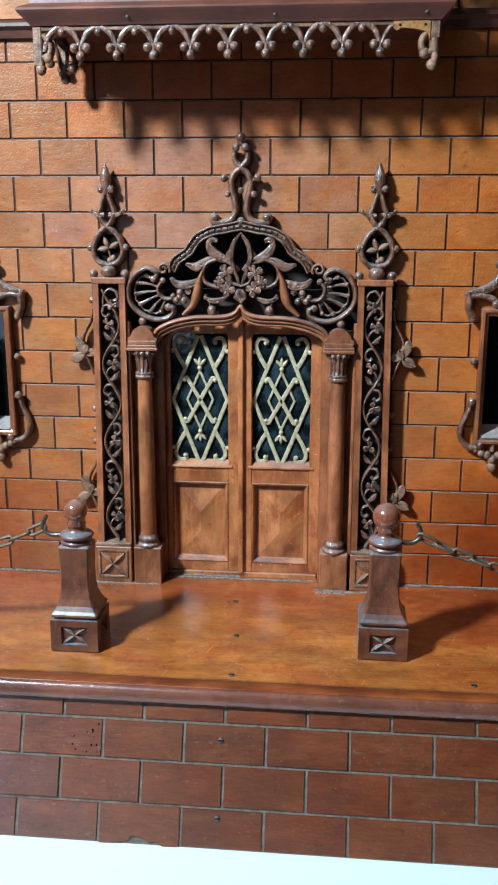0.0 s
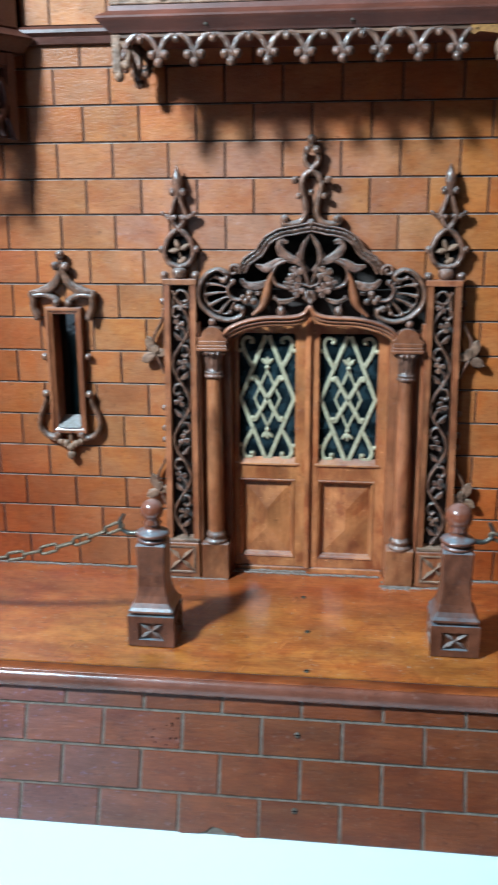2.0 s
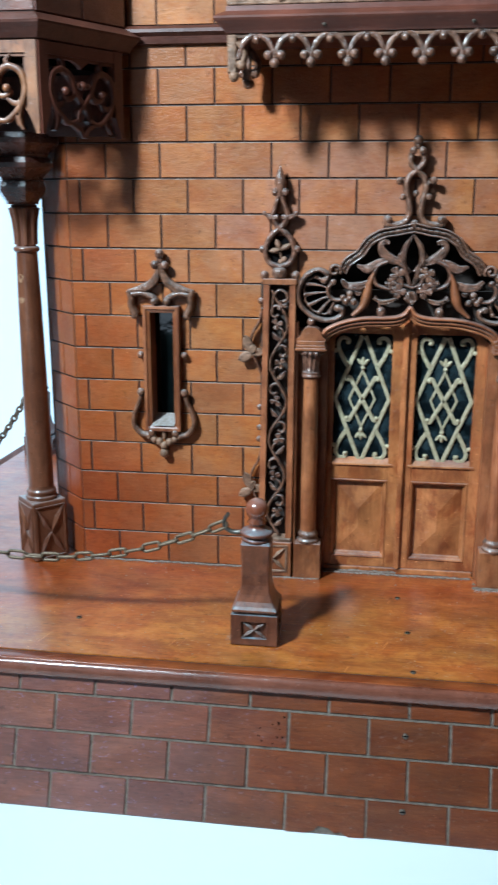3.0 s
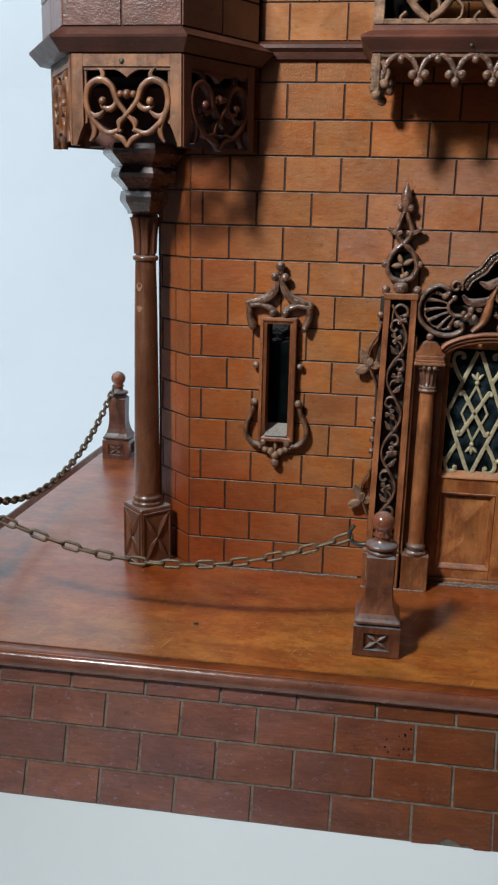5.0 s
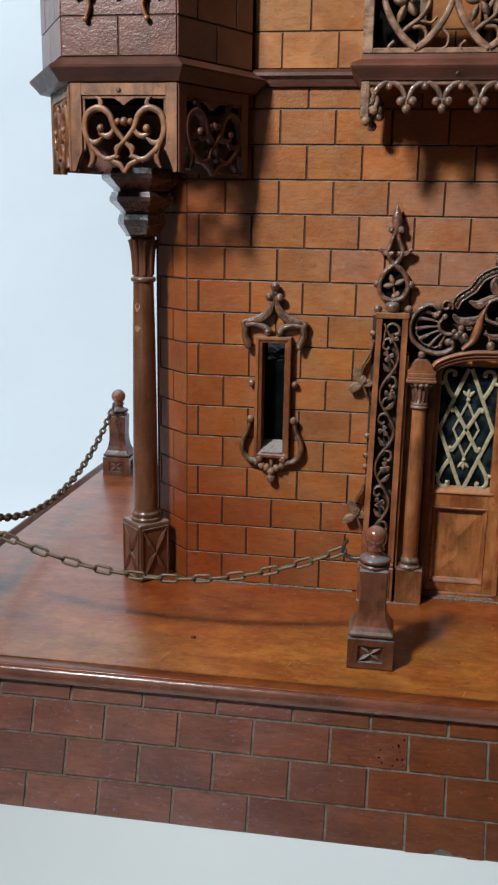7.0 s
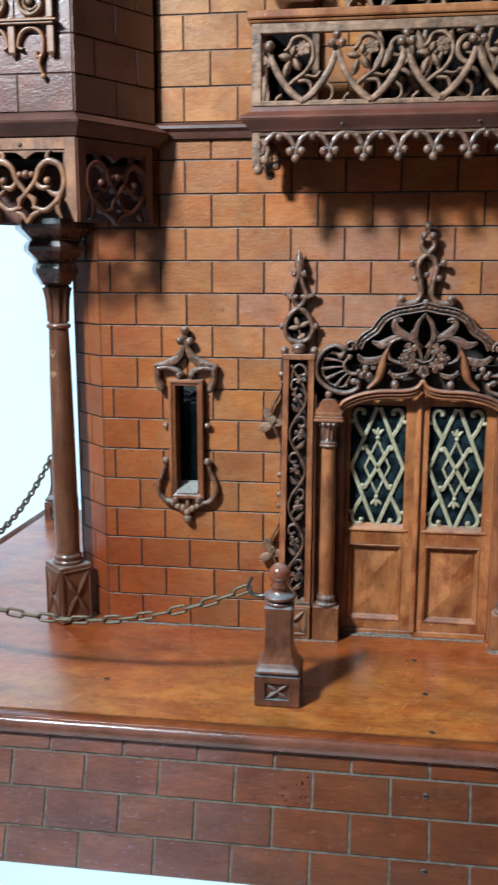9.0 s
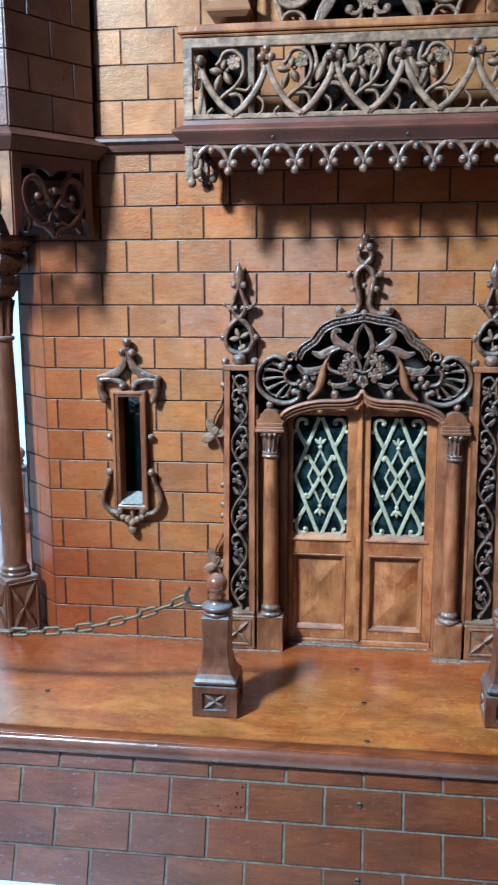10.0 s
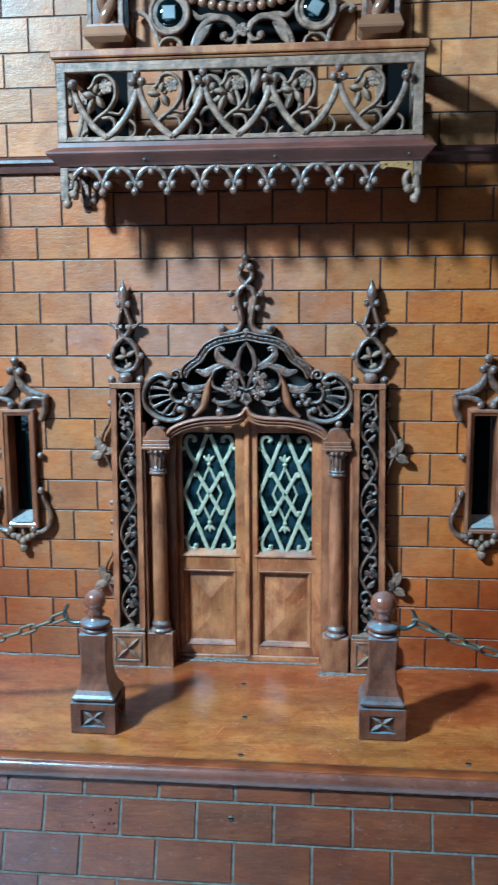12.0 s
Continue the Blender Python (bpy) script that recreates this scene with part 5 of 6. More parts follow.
# ---------------------------------------------------------------- pierced pilasters with finials
def pilaster(sg, label):
    place = pose(sg * 0.1285 + 0.0015, 0, 0.0072)
    ob = thing("pilaster", label, "pilaster", place, "pilasters beside the door")
    O = Matrix.Translation((-sg * 0.1285, 0, -0.0072))
    F = O @ Matrix.Diagonal((sg, 1, 1, 1))

    def S():
        return Shape(F)
    # shape given for the side x > 0; mirrored for the other
    s = S().box(0.1095, 0.1470, -0.0195, -0.0002, 0.0065, 0.0440, 0.0008)
    ped = part("pedestal", s, FRAME, ob)
    s = Shape(F @ Matrix.Translation((0.1282, -0.0197, 0.0265)))
    star_panel(s, 0.0255, 0.0245, 0.0052)
    part("carved_panel", s, GREYED, ped, "dusty carved star panel")
    s = S().box(0.1100, 0.1465, -0.0180, -0.0002, 0.0441, 0.0475, 0.0008)
    part("pedestal_cap", s, GREYED, ped)

    def stile(x0, x1, x2, x3):
        y0, y1 = -0.0150, -0.0040
        return S().hexa([(x0, y0, 0.0475), (x1, y0, 0.0475), (x1, y1, 0.0475), (x0, y1, 0.0475)], [(x2, y0, 0.3060), (x3, y0, 0.3060), (x3, y1, 0.3060), (x2, y1, 0.3060)])
    part("stile", stile(0.1100, 0.1160, 0.1092, 0.1148), FRAME, ob)
    part("stile", stile(0.1380, 0.1440, 0.1345, 0.1400), FRAME, ob)
    part("top_rail", S().box(0.1080, 0.1412, -0.0160, -0.0035, 0.3055, 0.3112, 0.0008), FRAME, ob)
    for x in (0.1096, 0.1396):
        part("corner_knob", S().ball(x, -0.0100, 0.3140, 0.0044, 10), CARVED, ob)

    # backing painted near-black for the shade behind the vine
    part("backing", S().box(0.1130, 0.1440, -0.0026, 0.0010, 0.0450, 0.3070), GRIME_SHADE, ob)

    def cx(z):
        return 0.1270 - 0.0024 * (z - 0.05) / 0.255
    # wavy vine with side scrolls
    y = -0.0070
    zs = [0.0500 + 0.250 * i / 60 for i in range(61)]
    amp = 0.0084
    vine = [(cx(z) + amp * math.sin(2 * math.pi * (z - 0.0548) / 0.0770), z) for z in zs]
    part("vine_stem", S().ribbon(vine, 0.0030, 0.0060, y, 0.0025), CARVED, ob, "thin carved wavy vine stem")
    for i in range(6):
        z = 0.0740 + 0.0385 * i
        e = 1 if i % 2 == 0 else -1
        c = cx(z)
        s = S().ribbon(spl([(c + e * 0.0040, z + 0.0120), (c + e * 0.0005, z + 0.0180), (c - e * 0.0055, z + 0.0175), (c - e * 0.0078, z + 0.0115), (c - e * 0.0040, z + 0.0075), (c - e * 0.0010, z + 0.0100)], 5), 0.0022, 0.0060, y, 0.0030)
        part("tendril", s, CARVED, ob)
        s = S().ribbon(spl([(c + e * 0.0050, z - 0.0100), (c + e * 0.0030, z - 0.0050), (c - e * 0.0015, z - 0.0010)], 4), 0.0020, 0.0055, y, 0.0018)
        part("stalk", s, CARVED, ob)
        s = S().blade(spl([(c + e * 0.0015, z - 0.0150), (c - e * 0.0030, z - 0.0125), (c - e * 0.0068, z - 0.0070)], 4), (0.0016, 0.0052, 0.0012), 0.0055, y)
        part("leaf", s, CARVED, ob)
        part("trefoil", flower(S(), c - e * 0.0018, z + 0.0012, 0.0056, y - 0.0040, 3, 0.4 + 0.5 * i), CARVED, ob, "small three-petalled flower")
    c, z = cx(0.29), 0.2810
    part("tendril", S().ribbon(spl([(c + 0.0070, z - 0.0020), (c + 0.0060, z + 0.0120), (c + 0.0005, z + 0.0190), (c - 0.0060, z + 0.0165), (c - 0.0074, z + 0.0105), (c - 0.0035, z + 0.0080)], 5), 0.0024, 0.0060, y, 0.0032), CARVED, ob)
    part("trefoil", flower(S(), c - 0.0020, z + 0.0045, 0.0050, y - 0.0040, 3, 1.1), CARVED, ob)
    # outer leaves on curved stems
    for z in (0.2360, 0.0950):
        s = S().ribbon(spl([(0.1420, z + 0.0460), (0.1450, z + 0.0330), (0.1520, z + 0.0200), (0.1530, z + 0.0080), (0.1470, z - 0.0080), (0.1430, z - 0.0180)], 5), 0.0026, 0.0060, -0.0040)
        spray = part("outer_stem", s, CARVED, ob)
        for ang, ln, wd, out in ((62, 0.0185, 0.0100, 0.0), (-34, 0.0150, 0.0098, 0.0), (168, 0.0110, 0.0090, 0.0), (100, 0.0090, 0.0070, 0.0012)):
            ca, sa = math.cos(radians(ang)), math.sin(radians(ang))
            line = spl([(0.1518 + ln * u * ca - 0.10 * ln * u * u * sa, z + 0.0020 + ln * u * sa + 0.10 * ln * u * u * ca) for u in (0.0, 0.3, 0.6, 0.85, 1.0)], 3)
            s = S().blade(line, (0.25 * wd, 0.85 * wd, wd, 0.70 * wd, 0.10 * wd), 0.0040, -0.0065 - out, 0.45)
            part("leaf", s, GREYED, spray, "broad dusty leaf with a sunk midrib")
    for z in (0.2890, 0.1830, 0.1620, 0.1500):
        part("bud", S().ball(cx(z) + 0.0185, -0.0060, z, 0.0032), CARVED, ob)
    # finial: ring with sprig, crossed strands and spike
    fx = 0.1255
    s = S().lathe([(0.0040, 0.3112), (0.0068, 0.3130), (0.0076, 0.3165), (0.0066, 0.3200), (0.0040, 0.3215)], 14, (fx, -0.0095, 0))
    part("finial_ball", s, CARVED, ob)
    part("finial_ground", Shape(F @ Matrix.Translation((fx, -0.0018, 0.3370)) @ Matrix.Rotation(radians(90), 4, "X")).lathe([(0.0135, -0.001), (0.0135, 0.001)], 20), DARK, ob)
    s = S()
    for e in (1, -1):
        half = [(fx + e * x, z) for x, z in spl([(0.0, 0.3220), (0.0095, 0.3255), (0.0142, 0.3365), (0.0105, 0.3475), (0.0045, 0.3545), (-0.0030, 0.3605), (-0.0070, 0.3690)], 5)]
        s.ribbon(half, 0.0054, 0.0085, -0.0030, 0.0052)
        up = [(fx + e * x, z) for x, z in spl([(0.0080, 0.3690), (0.0045, 0.3780), (0.0012, 0.3890)], 4)]
        s.ribbon(up, 0.0050, 0.0080, -0.0030, 0.0042)
        s.ball(fx + e * 0.0166, -0.0080, 0.3385, 0.0036)
        s.ball(fx + e * 0.0050, -0.0090, 0.3905, 0.0031)
        s.blade(spl([(fx + e * 0.0020, 0.3685), (fx + e * 0.0085, 0.3680), (fx + e * 0.0150, 0.3712)], 3), (0.0040, 0.0052, 0.0020), 0.0085, -0.0030, 0.2)
        s.blade(spl([(fx + e * 0.0010, 0.3880), (fx + e * 0.0045, 0.3930), (fx + e * 0.0075, 0.3925)], 3), (0.0030, 0.0046, 0.0012), 0.0075, -0.0040, 0.2)
        s.ball(fx + e * 0.0150, -0.0085, 0.3716, 0.0022, 6)
    part("finial_strand", s, CARVED, ob)
    s = S()
    for ang, ln in ((112, 0.0110), (188, 0.0110), (28, 0.0115)):
        s.leaf(fx + sg * 0.0005, 0.3378, radians(90 + sg * (ang - 90)), ln, 0.0062, -0.0060, 0.0024)
    s.ribbon(spl([(fx, 0.3380), (fx + sg * 0.0012, 0.3310), (fx + sg * 0.0040, 0.3260)], 3), 0.0022, 0.0050, -0.0020)
    s.ball(fx + sg * 0.0042, -0.0065, 0.3290, 0.0028, 8).ball(fx + sg * 0.0010, -0.0065, 0.3268, 0.0026, 8)
    part("sprig", s, GREYED, ob, "small carved leaf sprig")
    s = S().lathe([(0.0020, 0.3860), (0.0034, 0.3880), (0.0030, 0.3910), (0.0048, 0.3960), (0.0054, 0.4000), (0.0038, 0.4070), (0.0006, 0.4145)], 12, (fx, -0.0085, 0), True)
    part("spike", s, CARVED, ob, "faceted spike tip")
    return ob


pilaster(-1, "tall pierced mahogany pilaster with vine carving and dusty spiked finial")
pilaster(1, "tall pierced mahogany pilaster with vine carving, leaves and finial")


# ---------------------------------------------------------------- slit windows
def slit_window(x, label, name):
    ob = thing(name, label, "window", pose(x, 0, 0.2185 if x < 0 else 0.2215), "slit windows", "structure")
    z = -0.2200
    S = lambda: Shape(Matrix.Translation((0, 0, z)))  # noqa: E731
    w, t, y0 = 0.0184, 0.0070, -0.0100

    def rim(d, y):
        return [(-w + d, y, 0.1560 + d), (w - d, y, 0.1560 + d), (w - d, y, 0.2840 - d), (-w + d, y, 0.2840 - d)]
    s = S().rings([rim(0, 0.0010), rim(0, y0 + 0.0008), rim(0.0008, y0), rim(0.0030, y0), rim(0.0036, y0 + 0.0014), rim(0.0066, y0 + 0.0032), rim(t, y0 + 0.0046), rim(t, 0.0010)], False, True)
    part("window_frame", s, FRAME, ob)
    s = S()
    s.box(-w + t - 0.0025, -w + t, 0.0011, 0.0150, 0.1600, 0.2800).box(w - t, w - t + 0.0025, 0.0011, 0.0150, 0.1600, 0.2800).box(-w + t, w - t, 0.0011, 0.0150, 0.2790, 0.2815)
    part("reveal", s, FRAME, ob)
    s = S().hexa([(-w + t, -0.0096, 0.1621), (w - t, -0.0096, 0.1621), (w - t, 0.0145, 0.1621), (-w + t, 0.0145, 0.1621)],
                 [(-w + t, -0.0094, 0.1630), (w - t, -0.0094, 0.1630), (w - t, 0.0145, 0.1705), (-w + t, 0.0145, 0.1705)])
    part("window_sill", s, SILL, ob, "sloping sill grey with dust")
    part("pane", S().box(-w + t, w - t, 0.0152, 0.0165, 0.160, 0.281), GEM, ob, "black glass")
    y = -0.0015
    for sg in (1, -1):
        s = S().blade(flip(spl([(0.0020, 0.3250), (0.0030, 0.3150), (0.0085, 0.3060), (0.0190, 0.3000), (0.0330, 0.2985)], 5), sg), (0.0046, 0.0062, 0.0084, 0.0092, 0.0022), 0.0085, y, 0.15)
        s.ribbon(flip(spl([(0.0320, 0.2985), (0.0300, 0.2920), (0.0300, 0.2840), (0.0262, 0.2755)], 5), sg), 0.0062, 0.0105, y, 0.0076)
        s.ribbon(flip(spl([(0.0290, 0.2950), (0.0190, 0.2960), (0.0100, 0.2930), (0.0048, 0.2885), (0.0070, 0.2860)], 5), sg), 0.0066, 0.0090, y, 0.0058)
        s.ball(sg * 0.0262, y - 0.0070, 0.2740, 0.0036)
        s.ball(sg * 0.0062, y - 0.0070, 0.2882, 0.0040)
        part("crest_scroll", s, CARVED, ob)
        part("bead", S().ball(sg * 0.0224, y - 0.003, 0.2345, 0.0036), CARVED, ob)
        s = S().ribbon(flip(spl([(0.0225, 0.1960), (0.0245, 0.1870), (0.0300, 0.1740), (0.0312, 0.1620), (0.0240, 0.1525), (0.0150, 0.1515), (0.0105, 0.1550)], 5), sg), 0.0046, 0.0080, y, 0.0064)
        s.ball(sg * 0.0225, y - 0.0065, 0.1968, 0.0041)
        s.ball(sg * 0.0125, y - 0.0060, 0.1545, 0.0042)
        part("lower_scroll", s, CARVED, ob)
    s = S().ball(0, y - 0.0060, 0.3345, 0.0050).ball(0.0050, y - 0.0065, 0.3235, 0.0044).ball(-0.0050, y - 0.0065, 0.3240, 0.0044).ball(0, y - 0.004, 0.3290, 0.0036)
    part("crest_knob", s, CARVED, ob)
    s = S()
    for k, (bx, bz, r) in enumerate(((-0.0160, 0.1500, 0.0034), (-0.0105, 0.1468, 0.0040), (-0.0045, 0.1445, 0.0040), (0.0, 0.1405, 0.0046), (0.0055, 0.1445, 0.0040), (0.0110, 0.1470, 0.0038), (0.0158, 0.1500, 0.0032), (0.0, 0.1325, 0.0050))):
        s.ball(bx, y - 0.0045, bz, r, 10)
    s.ribbon([(0, 0.1560), (0, 0.1480)], 0.0045, 0.0060, y)
    part("bead_garland", s, GREYED, ob, "garland of dusty carved beads")
    return ob


slit_window(-0.2418, "narrow slit window in a mahogany frame with scrolled crest and bead garland", "window_1")
slit_window(0.2430, "narrow slit window with scrolled crest beyond the second pilaster", "window_2")


# ---------------------------------------------------------------- balcony
BX0, BX1, BY = -0.1585, 0.1695, -0.0850
balcony = thing("balcony", "projecting mahogany balcony with pierced dusty railing and arcaded hanging frieze", "balcony", pose(0.0025, 0, 0.4825))
O = Matrix.Translation((-0.0055, 0, -0.4840))


def B():
    return Shape(O)


def frame_ring(e, z):
    return [(BX0 - e, BY - e, z), (BX1 + e, BY - e, z), (BX1 + e, 0.0, z), (BX0 - e, 0.0, z)]


s = B().rings([frame_ring(-0.004, 0.5180), frame_ring(0.0005, 0.5182), frame_ring(0.0020, 0.5200), frame_ring(0.0086, 0.5268), frame_ring(0.0098, 0.5286), frame_ring(0.0098, 0.5302), frame_ring(0.0074, 0.5318), frame_ring(0.0010, 0.5350), frame_ring(0.0005, 0.5390), frame_ring(-0.006, 0.5395)])
slab = part("floor_moulding", s, SLAB, balcony, "dark red moulded balcony floor slab")
for x in (-0.078, 0.040, 0.158):
    part("nail", Shape(O @ Matrix.Translation((x, BY - 0.0046, 0.5228)) @ Matrix.Rotation(radians(134), 4, "X")).lathe([(0.0018, 0), (0.0016, 0.0006), (0.0006, 0.0009)], 8), SCREW, slab)
zr0, zr1 = 0.5396, 0.6085
s = B().box(BX0, BX1, BY - 0.0008, BY + 0.0062, zr0, zr0 + 0.0042, 0.0006).box(BX0, BX1, BY - 0.0008, BY + 0.0062, 0.6000, zr1, 0.0006)
s.box(BX0, BX0 + 0.0085, BY - 0.0010, BY + 0.0064, zr0, zr1, 0.0006).box(BX1 - 0.0085, BX1, BY - 0.0010, BY + 0.0064, zr0, zr1, 0.0006)
rail_front = part("railing_frame", s, GREYED, balcony, "greyish dusty railing frame")
for x in (BX0, BX1 - 0.0062):
    s = B().box(x, x + 0.0062, BY + 0.0066, 0.0, zr0, zr0 + 0.0042).box(x, x + 0.0062, BY + 0.0066, 0.0, 0.6000, zr1)
    s.box(x, x + 0.0062, -0.0085, 0.0, zr0 + 0.0043, 0.5999)
    part("side_frame", s, GREYED, balcony)
    s = Shape(O @ Matrix.Translation((x + 0.003, 0, 0)) @ Matrix.Rotation(radians(90), 4, "Z"))
    m = (BY - 0.009) / 2
    for e in (1, -1):
        s.ribbon(spl([(m + e * 0.033, 0.5900), (m + e * 0.030, 0.5720), (m + e * 0.014, 0.5520), (m, 0.5430)], 5), 0.0044, 0.0045, 0.002)
        s.ribbon(spiral(m + e * 0.014, 0.5830, 0.0110, 0.0040, 90, 90 + e * 320, 16), 0.0034, 0.0040, 0.002)
    part("side_tracery", s, GREYED, balcony)
s = B()
for z0, z1, e in ((0.6086, 0.6112, 0.0018), (0.6113, 0.6182, 0.0042)):
    s.box(BX0 - e, BX1 + e, BY - 0.0008 - e, BY + 0.0085, z0, z1, 0.0012)
    s.box(BX0 - e, BX0 + 0.0085, BY + 0.0086, 0.0, z0, z1, 0.0008).box(BX1 - 0.0085, BX1 + e, BY + 0.0086, 0.0, z0, z1, 0.0008)
part("handrail", s, DOOR, balcony, "smooth lighter mahogany handrail")

BAY = 0.0598
first = BX0 + 0.0150
for i in range(5):
    c0, c1 = first + BAY * i, first + BAY * (i + 1)
    m = (c0 + c1) / 2
    y = BY + 0.0040
    s = B()
    for a, sg in ((c0, 1), (c1, -1)):
        s.blade(spl([(a + sg * 0.0005, 0.5880), (a + sg * 0.0035, 0.5760), (a + sg * 0.0110, 0.5620), (a + sg * 0.0210, 0.5500), (m, 0.5430)], 5), (0.0046, 0.0058, 0.0060, 0.0056), 0.0066, y + (0.0004 if sg < 0 else 0), 0.12)
    part("pointed_arc", s, GREYED, rail_front, "inverted pointed tracery arc")
    s = B()
    s.ribbon(spl([(m - 0.0150, 0.5530), (m - 0.0080, 0.5600), (m + 0.0030, 0.5680), (m + 0.0090, 0.5790), (m + 0.0080, 0.5900), (m + 0.0005, 0.5965), (m - 0.0080, 0.5950), (m - 0.0120, 0.5880), (m - 0.0155, 0.5850)], 5), 0.0038, 0.0060, y, 0.0036)
    s.ribbon(spl([(m - 0.0060, 0.5620), (m + 0.0020, 0.5650), (m + 0.0110, 0.5635), (m + 0.0160, 0.5680)], 4), 0.0036, 0.0050, y, 0.0018)
    s.ribbon(spl([(m - 0.0040, 0.5600), (m + 0.0040, 0.5600), (m + 0.0075, 0.5560), (m + 0.0075, 0.5520)], 4), 0.0038, 0.0050, y, 0.0026)
    s.ribbon(spl([(m - 0.0190, 0.5490), (m - 0.0230, 0.5450), (m - 0.0215, 0.5415)], 4), 0.0030, 0.0050, y)
    part("tendril", s, GREYED, rail_front, "curling carved tendril")
    s = B()
    for ang, ln, px, pz in ((170, 0.0100, m - 0.0095, 0.5790), (300, 0.0100, m - 0.0080, 0.5790), (250, 0.0120, m - 0.0110, 0.5770), (75, 0.0070, m - 0.0090, 0.5810)):
        s.leaf(px, pz, radians(ang), ln * 1.2, 0.0072, y - 0.0030, 0.0030, 0.8)
    part("leaf_spray", s, GREYED, rail_front)
    part("flower", flower(B(), m + 0.0005, 0.5868, 0.0062, y - 0.0030, 5, 0.5), GREYED, rail_front)
    part("berry", B().ball(m - 0.0055, y - 0.003, 0.5815, 0.0026, 8), GREYED, rail_front)
    s = B().ribbon(spl([(c1 - 0.0085, 0.5580), (c1 - 0.0035, 0.5530), (c1 - 0.0040, 0.5460), (c1 - 0.0075, 0.5430)], 4), 0.0026, 0.0050, y)
    part("hooked_spur", s, GREYED, rail_front)
for i in range(6):
    c = first + BAY * i
    if i in (0, 5):
        spots = ((c + (0.0012 if i == 0 else -0.0012), 0.5885, 0.0046),)
    else:
        spots = ((c - 0.0044, 0.5895, 0.0040), (c + 0.0044, 0.5895, 0.0040), (c, 0.5962, 0.0038))
    for bx, bz, r in spots:
        part("knob", B().ball(bx, BY - 0.0040, bz, r), CARVED, rail_front, "round carved knob")

# hanging frieze
s = B().box(BX0 + 0.0005, BX1 - 0.0005, BY + 0.0010, BY + 0.0050, 0.5148, 0.5179, 0.0004)
frieze = part("frieze_rail", s, GREYED, balcony)
step = 0.0303
drops = [-0.1190 + step * i for i in range(9)]
for i in range(9):
    a, b = -0.1190 + step * (i - 1), -0.1190 + step * i
    s = B()
    m, h = (a + b) / 2, (b - a) / 2
    s.blade(spl([(a, 0.4985), (a + h * 0.10, 0.5045), (a + h * 0.32, 0.5115), (m - h * 0.32, 0.5158), (m, 0.5170), (m + h * 0.32, 0.5158), (b - h * 0.32, 0.5115), (b - h * 0.10, 0.5045), (b, 0.4985)], 3), (0.0040, 0.0046, 0.0050, 0.0046, 0.0040), 0.0048, BY + 0.0050, 0.1)
    s.ball(m, BY + 0.0016, 0.5132, 0.0034, 8)
    part("frieze_arch", s, CARVED, frieze)
s = B().ribbon(spl([(drops[-1], 0.4985), (drops[-1] + 0.0020, 0.5055), (drops[-1] + 0.0065, 0.5125), (drops[-1] + 0.0100, 0.5150)], 4), 0.0042, 0.0048, BY + 0.0050)
part("frieze_arch", s, CARVED, frieze)
e0, e1 = drops[-1] + 0.0095, BX1 - 0.0080
lower = spl([(e0, 0.5125), (e0 + 0.0030, 0.5108), (e0 + 0.0075, 0.5128), (e1 - 0.0040, 0.5100), (e1, 0.5040)], 4)
s = B().slab([(e1, 0.5176), (e0, 0.5176)] + lower, BY + 0.0002, BY + 0.0050)
patch = part("repair_piece", s, PATCH, frieze, "bare yellow repair piece with two holes")
for x in (e0 + 0.0050, e1 - 0.0040):
    part("hole", Shape(O @ Matrix.Translation((x, BY + 0.0001, 0.5148)) @ Matrix.Rotation(radians(90), 4, "X")).lathe([(0.0010, -0.0006), (0.0010, 0.0002)], 8), DARK, patch)
for x in drops:
    s = B().ball(x - 0.0052, BY + 0.0010, 0.5010, 0.0038, 10).ball(x + 0.0052, BY + 0.0010, 0.5010, 0.0038, 10).ball(x, BY + 0.0008, 0.4950, 0.0039, 10)
    s.ribbon([(x, 0.5020), (x, 0.4960)], 0.0036, 0.0050, BY + 0.0045)
    part("frieze_drop", s, CARVED, frieze, "three-knobbed carved drop")
for x, sg, yy in ((BX0, 1, BY), (BX1, -1, BY), (BX0 + 0.004, 1, -0.030)):
    s = B().box(min(x, x + sg * 0.0075), max(x, x + sg * 0.0075), yy + 0.0005, yy + 0.0090, 0.4880 if sg > 0 else 0.5050, 0.5179, 0.0008)
    s.ribbon(spl([(x + sg * 0.0045, 0.5160), (x + sg * 0.0040, 0.4990), (x + sg * 0.0030, 0.4900), (x + sg * 0.0060, 0.4850)], 5), 0.0085, 0.0080, yy + 0.0085, 0.0062)
    s.ball(x + sg * 0.0052, yy + 0.0040, 0.4858, 0.0046).ball(x + sg * 0.0115, yy + 0.0040, 0.4945, 0.0044)
    s.ribbon(spl([(x + sg * 0.0050, 0.4960), (x + sg * 0.0110, 0.4950), (x + sg * 0.0140, 0.5030), (x + sg * 0.0085, 0.5120)], 4), 0.0056, 0.0070, yy + 0.0080)
    part("corner_bracket", s, GREYED if yy < -0.05 else CARVED, balcony, "carved corner bracket with curled drop")
for x, sg in ((BX0 + 0.001, 1), (BX1 - 0.001, -1)):
    s = Shape(O @ Matrix.Translation((x, 0, 0)) @ Matrix.Rotation(radians(90), 4, "Z"))
    for k in range(2):
        a, b = BY + 0.014 + step * k, BY + 0.014 + step * (k + 1)
        m = (a + b) / 2
        s.ribbon(spl([(a, 0.4985), (a + 0.004, 0.5065), (m, 0.5168), (b - 0.004, 0.5065), (b, 0.4985)], 4), 0.0030, 0.0040, 0.002)
        s.ball(b, 0.0, 0.4965, 0.0038, 8)
    part("side_frieze", s, CARVED, balcony)

